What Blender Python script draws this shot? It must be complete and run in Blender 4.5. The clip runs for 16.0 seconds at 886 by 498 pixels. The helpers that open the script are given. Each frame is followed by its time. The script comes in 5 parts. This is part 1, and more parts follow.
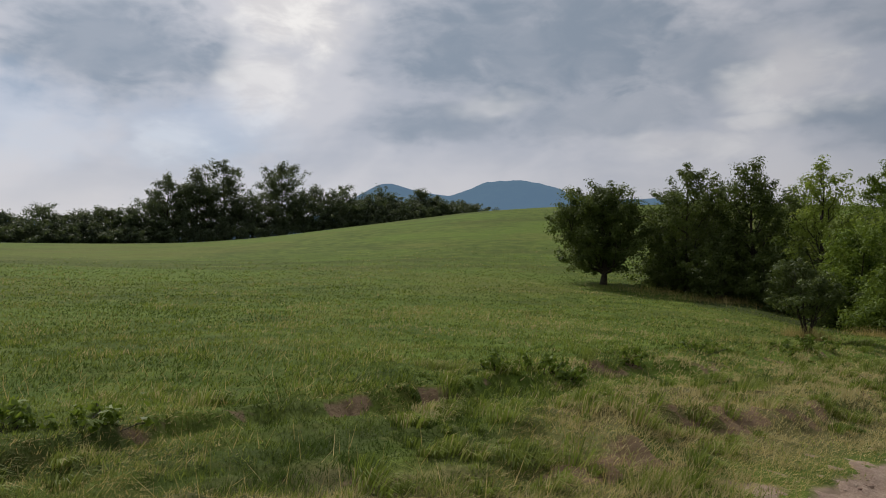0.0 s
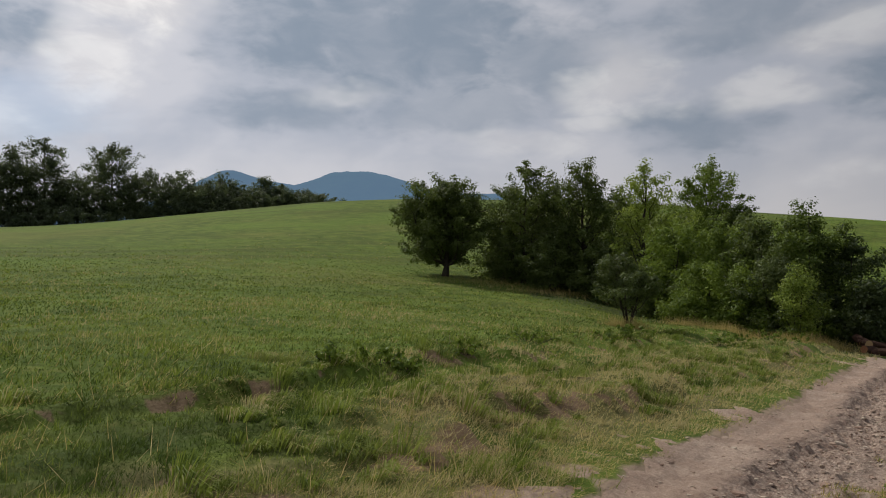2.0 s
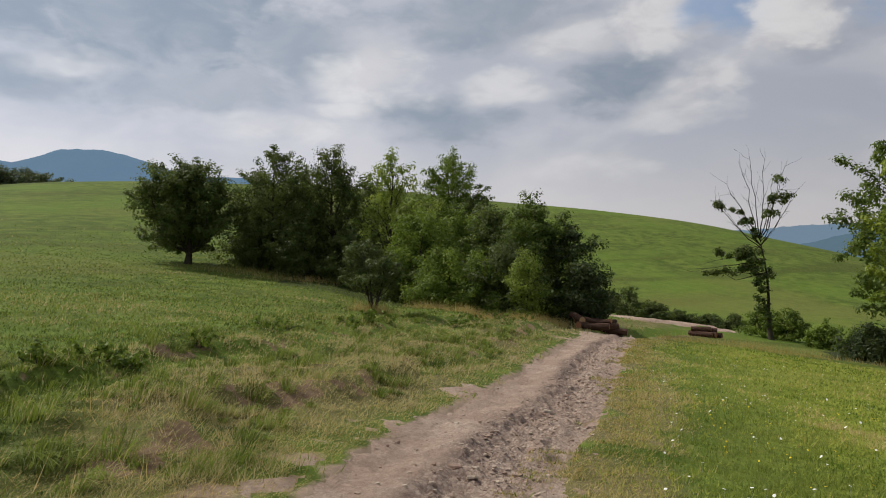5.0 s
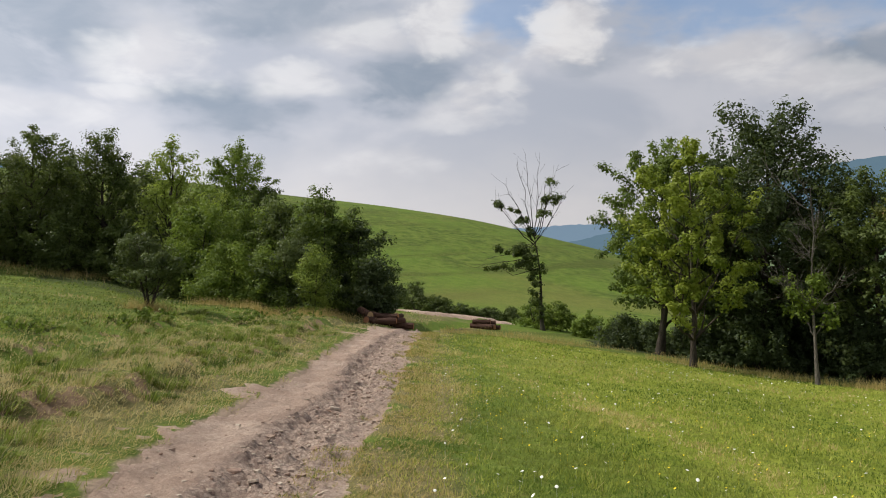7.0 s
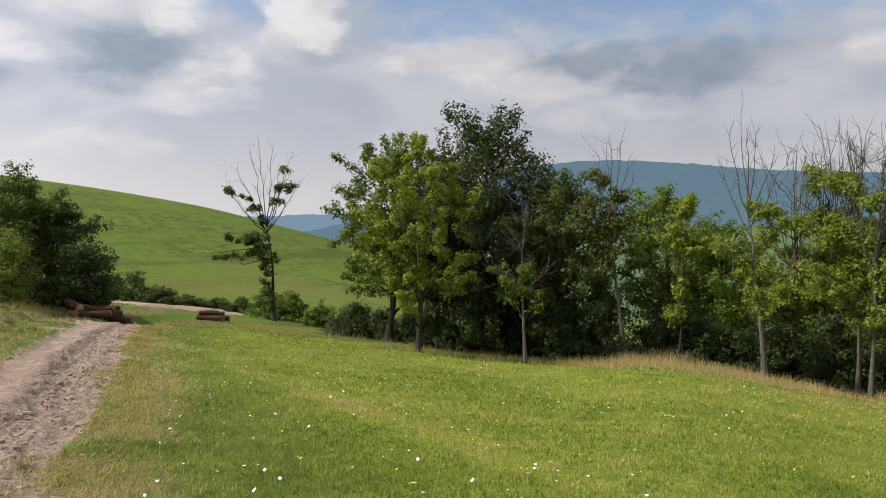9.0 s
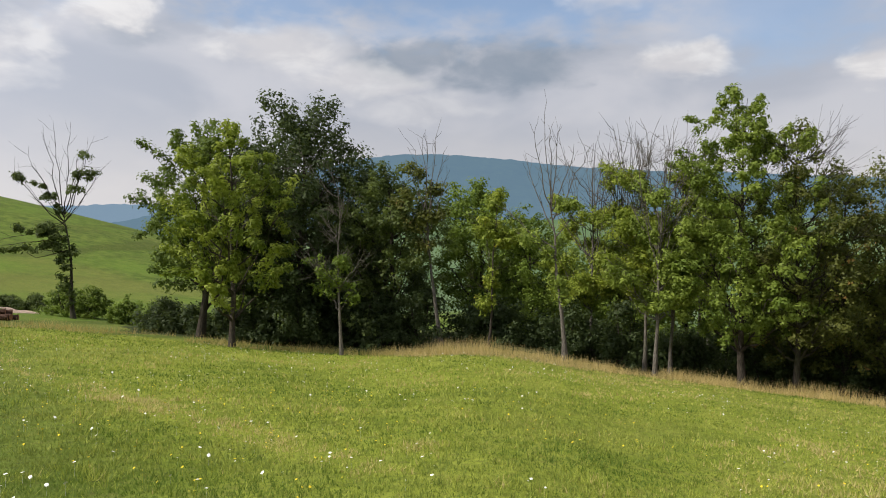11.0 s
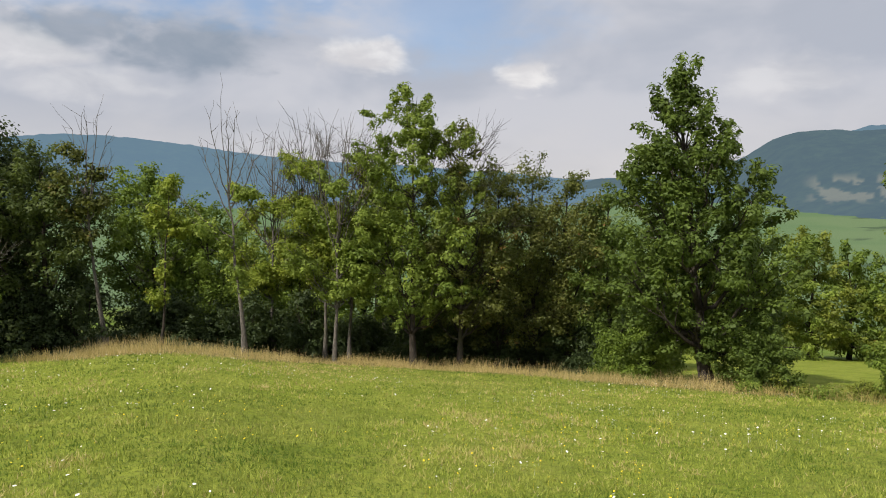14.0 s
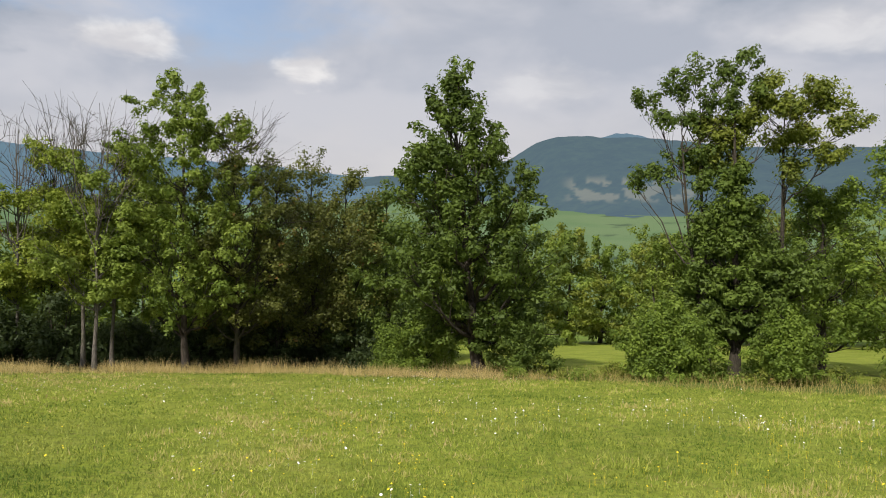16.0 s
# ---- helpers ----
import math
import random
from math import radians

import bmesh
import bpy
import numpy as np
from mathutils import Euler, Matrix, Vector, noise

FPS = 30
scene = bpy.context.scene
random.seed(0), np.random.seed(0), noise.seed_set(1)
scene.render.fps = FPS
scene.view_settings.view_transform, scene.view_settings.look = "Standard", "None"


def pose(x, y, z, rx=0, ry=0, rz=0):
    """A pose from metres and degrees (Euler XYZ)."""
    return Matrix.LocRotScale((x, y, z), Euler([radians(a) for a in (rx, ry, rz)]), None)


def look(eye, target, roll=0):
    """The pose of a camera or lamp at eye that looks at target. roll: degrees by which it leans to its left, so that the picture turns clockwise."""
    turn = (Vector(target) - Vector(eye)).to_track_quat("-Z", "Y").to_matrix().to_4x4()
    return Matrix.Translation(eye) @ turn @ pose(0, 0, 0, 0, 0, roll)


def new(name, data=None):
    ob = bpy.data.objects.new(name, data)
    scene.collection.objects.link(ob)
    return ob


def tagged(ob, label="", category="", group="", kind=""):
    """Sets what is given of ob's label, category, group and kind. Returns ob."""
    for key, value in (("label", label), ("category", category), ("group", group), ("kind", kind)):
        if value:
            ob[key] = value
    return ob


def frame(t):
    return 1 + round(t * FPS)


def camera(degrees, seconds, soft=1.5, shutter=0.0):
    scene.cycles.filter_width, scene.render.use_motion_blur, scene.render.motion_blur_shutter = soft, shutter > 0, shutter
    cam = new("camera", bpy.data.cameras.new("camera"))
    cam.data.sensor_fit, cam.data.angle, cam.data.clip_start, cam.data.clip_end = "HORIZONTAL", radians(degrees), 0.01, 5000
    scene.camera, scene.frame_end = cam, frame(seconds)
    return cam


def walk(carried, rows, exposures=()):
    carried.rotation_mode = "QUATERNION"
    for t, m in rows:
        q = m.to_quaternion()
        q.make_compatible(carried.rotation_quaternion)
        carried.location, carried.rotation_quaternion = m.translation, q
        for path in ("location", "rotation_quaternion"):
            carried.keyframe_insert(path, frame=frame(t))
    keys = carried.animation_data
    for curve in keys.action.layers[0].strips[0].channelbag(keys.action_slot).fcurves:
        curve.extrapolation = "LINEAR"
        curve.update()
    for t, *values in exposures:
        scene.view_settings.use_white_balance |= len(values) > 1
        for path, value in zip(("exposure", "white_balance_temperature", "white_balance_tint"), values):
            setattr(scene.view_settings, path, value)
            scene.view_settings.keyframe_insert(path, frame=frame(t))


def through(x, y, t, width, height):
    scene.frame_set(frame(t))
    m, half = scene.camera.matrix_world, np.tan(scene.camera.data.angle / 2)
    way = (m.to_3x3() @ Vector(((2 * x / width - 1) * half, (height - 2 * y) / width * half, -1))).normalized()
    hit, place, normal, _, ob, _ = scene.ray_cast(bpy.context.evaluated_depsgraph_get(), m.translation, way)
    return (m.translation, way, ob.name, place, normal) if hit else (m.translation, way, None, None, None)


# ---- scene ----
# ---- camera and its walk ----
PATH = [
    (0.0, -0.015, 0.484, 1.646, -0.02, 3.15, -0.10),
    (0.5, 0.016, 0.491, 1.639, -3.13, 2.97, 0.16),
    (1.0, 0.052, 0.496, 1.633, -6.36, 2.79, 0.18),
    (1.5, 0.075, 0.495, 1.637, -9.29, 2.63, 0.30),
    (2.0, 0.100, 0.489, 1.642, -11.74, 2.50, 0.22),
    (2.5, 0.136, 0.473, 1.646, -14.19, 2.39, 0.10),
    (3.0, 0.185, 0.450, 1.657, -16.54, 2.12, 0.01),
    (3.5, 0.226, 0.433, 1.652, -19.26, 1.94, -0.06),
    (4.0, 0.262, 0.424, 1.659, -22.84, 1.72, -0.22),
    (6.5, 0.362, 0.419, 1.674, -41.99, 1.01, -0.49),
    (7.0, 0.367, 0.425, 1.685, -46.31, 0.88, -0.26),
    (7.5, 0.398, 0.440, 1.678, -51.67, 0.75, -0.06),
    (8.0, 0.432, 0.455, 1.666, -56.99, 0.54, -0.01),
    (8.5, 0.464, 0.460, 1.667, -61.96, 0.41, 0.08),
    (9.0, 0.490, 0.431, 1.658, -66.38, 0.11, 0.29),
    (11.5, 0.518, 0.025, 1.636, -83.20, -0.43, 0.17),
    (12.0, 0.539, -0.009, 1.627, -87.30, -0.42, 0.09),
    (12.5, 0.563, -0.031, 1.628, -91.27, -0.52, -0.22),
    (13.0, 0.577, -0.047, 1.630, -95.11, -0.78, -0.36),
    (13.5, 0.614, -0.058, 1.642, -98.99, -1.07, -0.19),
    (14.0, 0.652, -0.072, 1.650, -103.32, -1.17, 0.08),
    (14.5, 0.686, -0.084, 1.647, -108.01, -1.17, 0.16),
    (15.0, 0.714, -0.108, 1.642, -112.56, -1.14, 0.24),
    (15.5, 0.736, -0.129, 1.644, -116.59, -1.26, 0.04),
    (16.0, 0.734, -0.148, 1.636, -119.94, -1.41, 0.09),
]
EYE_HEIGHT = 1.65
cam = camera(61.06, 16.0, soft=1.0)
walk(cam, [(t, pose(x, y, z, 90 + pitch, -roll, yaw)) for t, x, y, z, yaw, pitch, roll in PATH],
     exposures=[(0.0, -0.58), (2.0, -0.52), (4.0, -0.38), (6.5, -0.02), (9.0, 0.10), (12.0, 0.22), (16.0, 0.24)])


# ---- node helpers ----
class Nodes:
    """Short hand for wiring a node tree."""

    def __init__(self, owner):
        owner.use_nodes = True
        self.tree = owner.node_tree
        self.tree.nodes.clear()

    def add(self, kind, **inputs):
        n = self.tree.nodes.new(kind)
        for key, value in inputs.items():
            self.plug(n.inputs[key.replace("_", " ")], value)
        return n

    def plug(self, socket, value):
        if isinstance(value, bpy.types.NodeSocket):
            self.tree.links.new(value, socket)
        else:
            socket.default_value = value

    def math(self, op, a, b=0.0, c=0.0, clamp=False):
        n = self.tree.nodes.new("ShaderNodeMath")
        n.operation, n.use_clamp = op, clamp
        for s, v in zip(n.inputs, (a, b, c)):
            self.plug(s, v)
        return n.outputs[0]

    def mix(self, fac, a, b, blend="MIX"):
        n = self.tree.nodes.new("ShaderNodeMix")
        n.data_type, n.blend_type = "RGBA", blend
        self.plug(n.inputs[0], fac)
        self.plug(n.inputs[6], a)
        self.plug(n.inputs[7], b)
        return n.outputs[2]

    def noise(self, vector, scale, detail=3.0, rough=0.55, warp=0.0):
        n = self.add("ShaderNodeTexNoise", Scale=scale, Detail=detail, Roughness=rough, Distortion=warp)
        if vector is not None:
            self.plug(n.inputs["Vector"], vector)
        return n.outputs["Fac"]

    def own(self, name):
        """A mask or tint that the mesh carries."""
        n = self.tree.nodes.new("ShaderNodeAttribute")
        n.attribute_name = name
        return n.outputs["Fac"]

    def ramp(self, value, lo, hi, a=0.0, b=1.0):
        n = self.add("ShaderNodeMapRange", Value=value)
        n.interpolation_type = "SMOOTHSTEP"
        for key, v in (("From Min", lo), ("From Max", hi), ("To Min", a), ("To Max", b)):
            n.inputs[key].default_value = v
        return n.outputs[0]


def rgb(r, g, b):
    return (r, g, b, 1.0)


# ---- world: broken cloud over a pale summer sky ----
SUN_AZ, SUN_EL = -30.0, 46.0
world = bpy.data.worlds.new("sky")
scene.world = world
w = Nodes(world)
way = w.add("ShaderNodeTexCoord").outputs["Generated"]
xyz = w.add("ShaderNodeSeparateXYZ", Vector=way)
wx, wy, wz = xyz.outputs
azimuth = w.math("MULTIPLY", w.math("ARCTAN2", wx, wy), 57.2958)
height = w.math("MULTIPLY", w.math("ARCSINE", wz), 57.2958)
chart = w.add("ShaderNodeCombineXYZ", X=w.math("MULTIPLY", azimuth, 0.1), Y=w.math("MULTIPLY", height, 0.2), Z=0.37).outputs[0]
bulk = w.noise(chart, 0.9, 4.0, 0.5, 0.3)
wisp = w.noise(chart, 2.2, 6.0, 0.55, 0.4)
curl = w.add("ShaderNodeTexVoronoi", Vector=chart, Scale=3.4, Detail=3.0, Roughness=0.55)
curl.feature = "SMOOTH_F1"
billow = w.math("ADD", w.math("MULTIPLY", w.math("SUBTRACT", wisp, 0.5), 2.0), w.math("MULTIPLY", w.math("SUBTRACT", curl.outputs["Distance"], 0.45), 0.9))
bearing = w.math("ADD", azimuth, w.math("MULTIPLY", w.math("SUBTRACT", w.noise(chart, 1.3, 3.0), 0.5), 7.0))
rise = w.math("ADD", height, w.math("MULTIPLY", w.math("SUBTRACT", w.noise(chart, 1.9, 3.0), 0.5), 3.0))


def bank(a0, e0, wide, tall, amount, crisp):
    """A bank of cloud round a bearing and a height in degrees; crisp: from 0, a soft veil, to 1, a heaped cloud with a billowing edge."""
    da = w.math("DIVIDE", w.math("SUBTRACT", bearing, a0), wide)
    de = w.math("DIVIDE", w.math("SUBTRACT", rise, e0), tall)
    d = w.math("SQRT", w.math("ADD", w.math("MULTIPLY", da, da), w.math("MULTIPLY", de, de)))
    d = w.math("ADD", d, w.math("MULTIPLY", billow, 0.45 + 0.35 * crisp))
    return w.ramp(d, 1.80 - 0.40 * crisp, 0.35 + 0.70 * crisp, 0.0, amount)


def gather(banks):
    """How far any of the banks covers the sky."""
    total = 0.0
    for b in banks:
        total = w.math("MAXIMUM", bank(*b), total)
    return total


# where the layer opens, where it is thick and grey, and where it is thin or heaped and lit
OPEN = [(51.5, 18.2, 3.0, 2.5, 0.8, 0.5), (68, 18.8, 9, 3.2, 0.9, 0.4), (84, 18.4, 15, 3.2, 0.95, 0.2), (104.0, 16.4, 8, 3.6, 0.75, 0.0), (-18, 11.5, 6, 2.5, 0.35, 0.2),
        (-32, 12.0, 7, 3.0, 0.3, 0.2), (92, 23, 16, 3, 0.7, 0.2)]
GREY = [(-23.5, 16.6, 8.0, 3.4, 0.9, 0.5), (8, 18.0, 13.5, 5.0, 0.95, 0.4), (0.5, 12.6, 5.5, 1.7, 0.8, 0.3), (13, 13.2, 8, 2.4, 0.6, 0.3), (19, 16.5, 8, 3.0, 0.8, 0.3),
        (30.5, 11.2, 5.5, 1.7, 0.8, 0.4), (34, 18.3, 8, 2.2, 0.75, 0.3), (43.6, 13.6, 4.6, 2.4, 0.9, 0.4), (57, 14.6, 3.0, 1.2, 0.45, 0.3), (77, 13.9, 4.2, 1.5, 0.8, 0.4),
        (84.5, 13.2, 6.0, 1.9, 0.85, 0.4), (147, 17.0, 12, 2.4, 0.5, 0.3), (125, 20, 10, 3, 0.35, 0.2)]
LIT = [(-11.5, 21.0, 4.5, 3.4, 1.0, 0.3), (-13.5, 15.0, 3.0, 3.0, 0.65, 0.3), (-20, 11.0, 3.0, 1.4, 0.4, 0.5), (25.0, 14.6, 4.0, 2.4, 0.6, 0.3), (23.0, 11.8, 3.0, 0.9, 0.5, 0.3), (35.0, 13.2, 3.0, 1.1, 0.5, 0.3),
       (40.0, 16.4, 4.5, 1.6, 0.55, 0.3), (46.5, 17.4, 3.6, 2.4, 0.65, 0.5), (4.0, 14.0, 3.0, 0.8, 0.35, 0.2), (18.5, 10.5, 4.0, 1.0, 0.4, 0.2), (49.5, 13.2, 2.4, 1.6, 0.6, 0.4)]
HEAPS = [(55.6, 16.7, 3.6, 2.4, 0.78, 0.7), (67.5, 14.2, 4.4, 1.5, 0.6, 0.5), (73.5, 12.2, 4.0, 1.4, 0.5, 0.5), (97.6, 13.0, 3.4, 1.4, 0.8, 0.5), (92, 18.2, 3.0, 1.0, 0.6, 0.4), (109.3, 11.8, 2.6, 1.3, 0.85, 0.6),
         (78, 10.4, 5, 1.0, 0.35, 0.3), (48, 11.0, 4.0, 1.1, 0.4, 0.4), (42, 7.6, 5, 1.0, 0.3, 0.3), (127, 10.8, 4.5, 1.3, 0.4, 0.3), (149, 13.4, 6, 1.4, 0.5, 0.3)]
sky = w.add("ShaderNodeTexSky")
sky.sky_type, sky.sun_disc = "NISHITA", False
sky.sun_elevation, sky.sun_rotation = radians(SUN_EL), radians(SUN_AZ)
sky.air_density, sky.dust_density, sky.ozone_density = 1.0, 0.6, 2.0
clear = w.mix(1.0, sky.outputs[0], rgb(0.13, 0.13, 0.13), "MULTIPLY")
layer = w.mix(w.ramp(bulk, 0.36, 0.64), rgb(0.455, 0.485, 0.560), rgb(0.585, 0.595, 0.650))
shade = w.mix(w.ramp(wisp, 0.34, 0.66), rgb(0.255, 0.312, 0.392), rgb(0.318, 0.365, 0.440))
bright = w.mix(w.ramp(wisp, 0.36, 0.62), rgb(0.88, 0.86, 0.85), rgb(0.69, 0.675, 0.69))
cloud = w.mix(gather(GREY), layer, shade)
cloud = w.mix(gather(LIT), cloud, bright)
low = w.ramp(rise, 2.0, 11.5, 0.85, 0.0)
cloud = w.mix(low, cloud, rgb(0.675, 0.650, 0.650))
glow = w.ramp(w.math("ABSOLUTE", w.math("ADD", azimuth, -SUN_AZ)), 0.0, 110.0, 1.52, 0.86)
glow = w.add("ShaderNodeCombineColor", Red=glow, Green=glow, Blue=glow).outputs[0]
cloud = w.mix(1.0, cloud, glow, "MULTIPLY")
both = w.mix(w.math("MULTIPLY", gather(OPEN), 0.85), cloud, clear)
both = w.mix(gather(HEAPS), both, w.mix(1.0, bright, glow, "MULTIPLY"))
w.add("ShaderNodeOutputWorld", Surface=w.add("ShaderNodeBackground", Color=both, Strength=1.0).outputs[0])

sun = new("sun", bpy.data.lights.new("sun", "SUN"))
sun.data.energy, sun.data.angle, sun.data.color = 4.2, radians(2.0), (1.0, 0.94, 0.84)
a, e = radians(SUN_AZ), radians(SUN_EL)
sun.matrix_world = look((math.sin(a) * math.cos(e) * 50, math.cos(a) * math.cos(e) * 50, math.sin(e) * 50), (0, 0, 0))


# ---- materials ----
def finish(n, colour, rough=0.9, bump=None, strength=0.4, distance=0.02, gloss=0.2):
    b = n.add("ShaderNodeBsdfPrincipled", Base_Color=colour, Roughness=rough)
    b.inputs["Specular IOR Level"].default_value = gloss
    if bump is not None:
        n.plug(b.inputs["Normal"], n.add("ShaderNodeBump", Height=bump, Strength=strength, Distance=distance).outputs[0])
    n.add("ShaderNodeOutputMaterial", Surface=b.outputs[0])
    return b


def material(name):
    m = bpy.data.materials.new(name)
    return m, Nodes(m)


def leaf_material(name, dark, light, through=0.35, odd=None):
    """Leaves: two greens by the leaf's own tint, a tree's own cast, a thin translucent sheet with a little gloss."""
    m, n = material(name)
    tint = n.own("tint")
    col = n.mix(tint, rgb(*dark), rgb(*light))
    if odd:
        col = n.mix(n.ramp(tint, 0.93, 0.97), col, rgb(*odd))
    own = n.add("ShaderNodeObjectInfo").outputs["Random"]
    col = n.mix(n.math("MULTIPLY", own, 0.12), col, rgb(dark[0] * 0.8, dark[1] * 0.7, dark[2] * 0.7))
    p = n.add("ShaderNodeBsdfPrincipled", Base_Color=col, Roughness=0.58)
    p.inputs["Specular IOR Level"].default_value = 0.26
    t = n.add("ShaderNodeBsdfTranslucent", Color=n.mix(0.35, col, rgb(0.16, 0.20, 0.02)))
    mixed = n.add("ShaderNodeMixShader", Fac=through)
    n.tree.links.new(p.outputs[0], mixed.inputs[1])
    n.tree.links.new(t.outputs[0], mixed.inputs[2])
    n.add("ShaderNodeOutputMaterial", Surface=mixed.outputs[0])
    return m


LEAF_DARK = leaf_material("leaf_dark", (0.040, 0.062, 0.017), (0.130, 0.172, 0.042), 0.42)
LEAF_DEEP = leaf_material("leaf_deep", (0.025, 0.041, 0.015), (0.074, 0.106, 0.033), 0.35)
LEAF_MID = leaf_material("leaf_mid", (0.072, 0.122, 0.017), (0.235, 0.320, 0.046), 0.44)
LEAF_CHERRY = leaf_material("leaf_cherry", (0.058, 0.094, 0.017), (0.160, 0.225, 0.038), 0.40)
LEAF_FRESH = leaf_material("leaf_fresh", (0.105, 0.165, 0.022), (0.340, 0.420, 0.075), 0.47)
LEAF_YELLOW = leaf_material("leaf_yellow", (0.130, 0.190, 0.020), (0.430, 0.490, 0.070), 0.48, (0.42, 0.30, 0.03))
LEAF_OLIVE = leaf_material("leaf_olive", (0.108, 0.145, 0.022), (0.315, 0.350, 0.056), 0.46, (0.26, 0.15, 0.04))
LEAF_BROWN = leaf_material("leaf_brown", (0.062, 0.078, 0.018), (0.200, 0.210, 0.045), 0.42, (0.24, 0.13, 0.04))
# leaves of the brow wood, greyed and blued by haze put into their colour
LEAF_HAZE = leaf_material("leaf_haze", (0.050, 0.072, 0.042), (0.120, 0.150, 0.078), 0.40)
LEAF_GREY = leaf_material("leaf_grey", (0.055, 0.080, 0.026), (0.145, 0.185, 0.058), 0.38)


def bark_material(name, dark, light):
    m, n = material(name)
    pos = n.add("ShaderNodeNewGeometry").outputs["Position"]
    tall = n.add("ShaderNodeMapping", Vector=pos, Scale=(9.0, 9.0, 1.6)).outputs[0]
    grain = n.noise(tall, 4.0, 5.0, 0.65)
    moss = n.noise(pos, 1.1, 3.0)
    col = n.mix(n.ramp(grain, 0.3, 0.7), rgb(*dark), rgb(*light))
    col = n.mix(n.ramp(moss, 0.52, 0.72, 0.0, 0.4), col, rgb(0.06, 0.07, 0.03))
    finish(n, col, 0.92, grain, 0.8, 0.03)
    return m


BARK = bark_material("bark", (0.022, 0.018, 0.014), (0.080, 0.066, 0.052))
BARK_PALE = bark_material("bark_pale", (0.060, 0.052, 0.045), (0.185, 0.165, 0.140))


def grass_material(name, a, b, dry, through=0.35):
    """Blades: green between a and b by their own tint, straw where the tint runs high."""
    m, n = material(name)
    tint = n.own("tint")
    pos = n.add("ShaderNodeNewGeometry").outputs["Position"]
    patch = n.noise(pos, 0.45, 3.0)
    col = n.mix(n.ramp(tint, 0.0, 0.75), rgb(*a), rgb(*b))
    col = n.mix(n.ramp(tint, 0.74, 0.9), col, rgb(*dry))
    col = n.mix(n.ramp(patch, 0.45, 0.75, 0.0, 0.35), col, rgb(*[0.6 * u + 0.4 * v for u, v in zip(b, dry)]))
    p = n.add("ShaderNodeBsdfPrincipled", Base_Color=col, Roughness=0.6)
    p.inputs["Specular IOR Level"].default_value = 0.14
    t = n.add("ShaderNodeBsdfTranslucent", Color=col)
    mixed = n.add("ShaderNodeMixShader", Fac=through)
    n.tree.links.new(p.outputs[0], mixed.inputs[1])
    n.tree.links.new(t.outputs[0], mixed.inputs[2])
    n.add("ShaderNodeOutputMaterial", Surface=mixed.outputs[0])
    return m


GRASS_TALL = grass_material("grass_tall", (0.055, 0.090, 0.016), (0.225, 0.285, 0.046), (0.46, 0.395, 0.190), 0.40)
GRASS_MOWN = grass_material("grass_mown", (0.115, 0.180, 0.026), (0.390, 0.432, 0.078), (0.54, 0.45, 0.19), 0.4)
GRASS_STRAW = grass_material("grass_straw", (0.34, 0.29, 0.085), (0.56, 0.43, 0.18), (0.72, 0.57, 0.29))


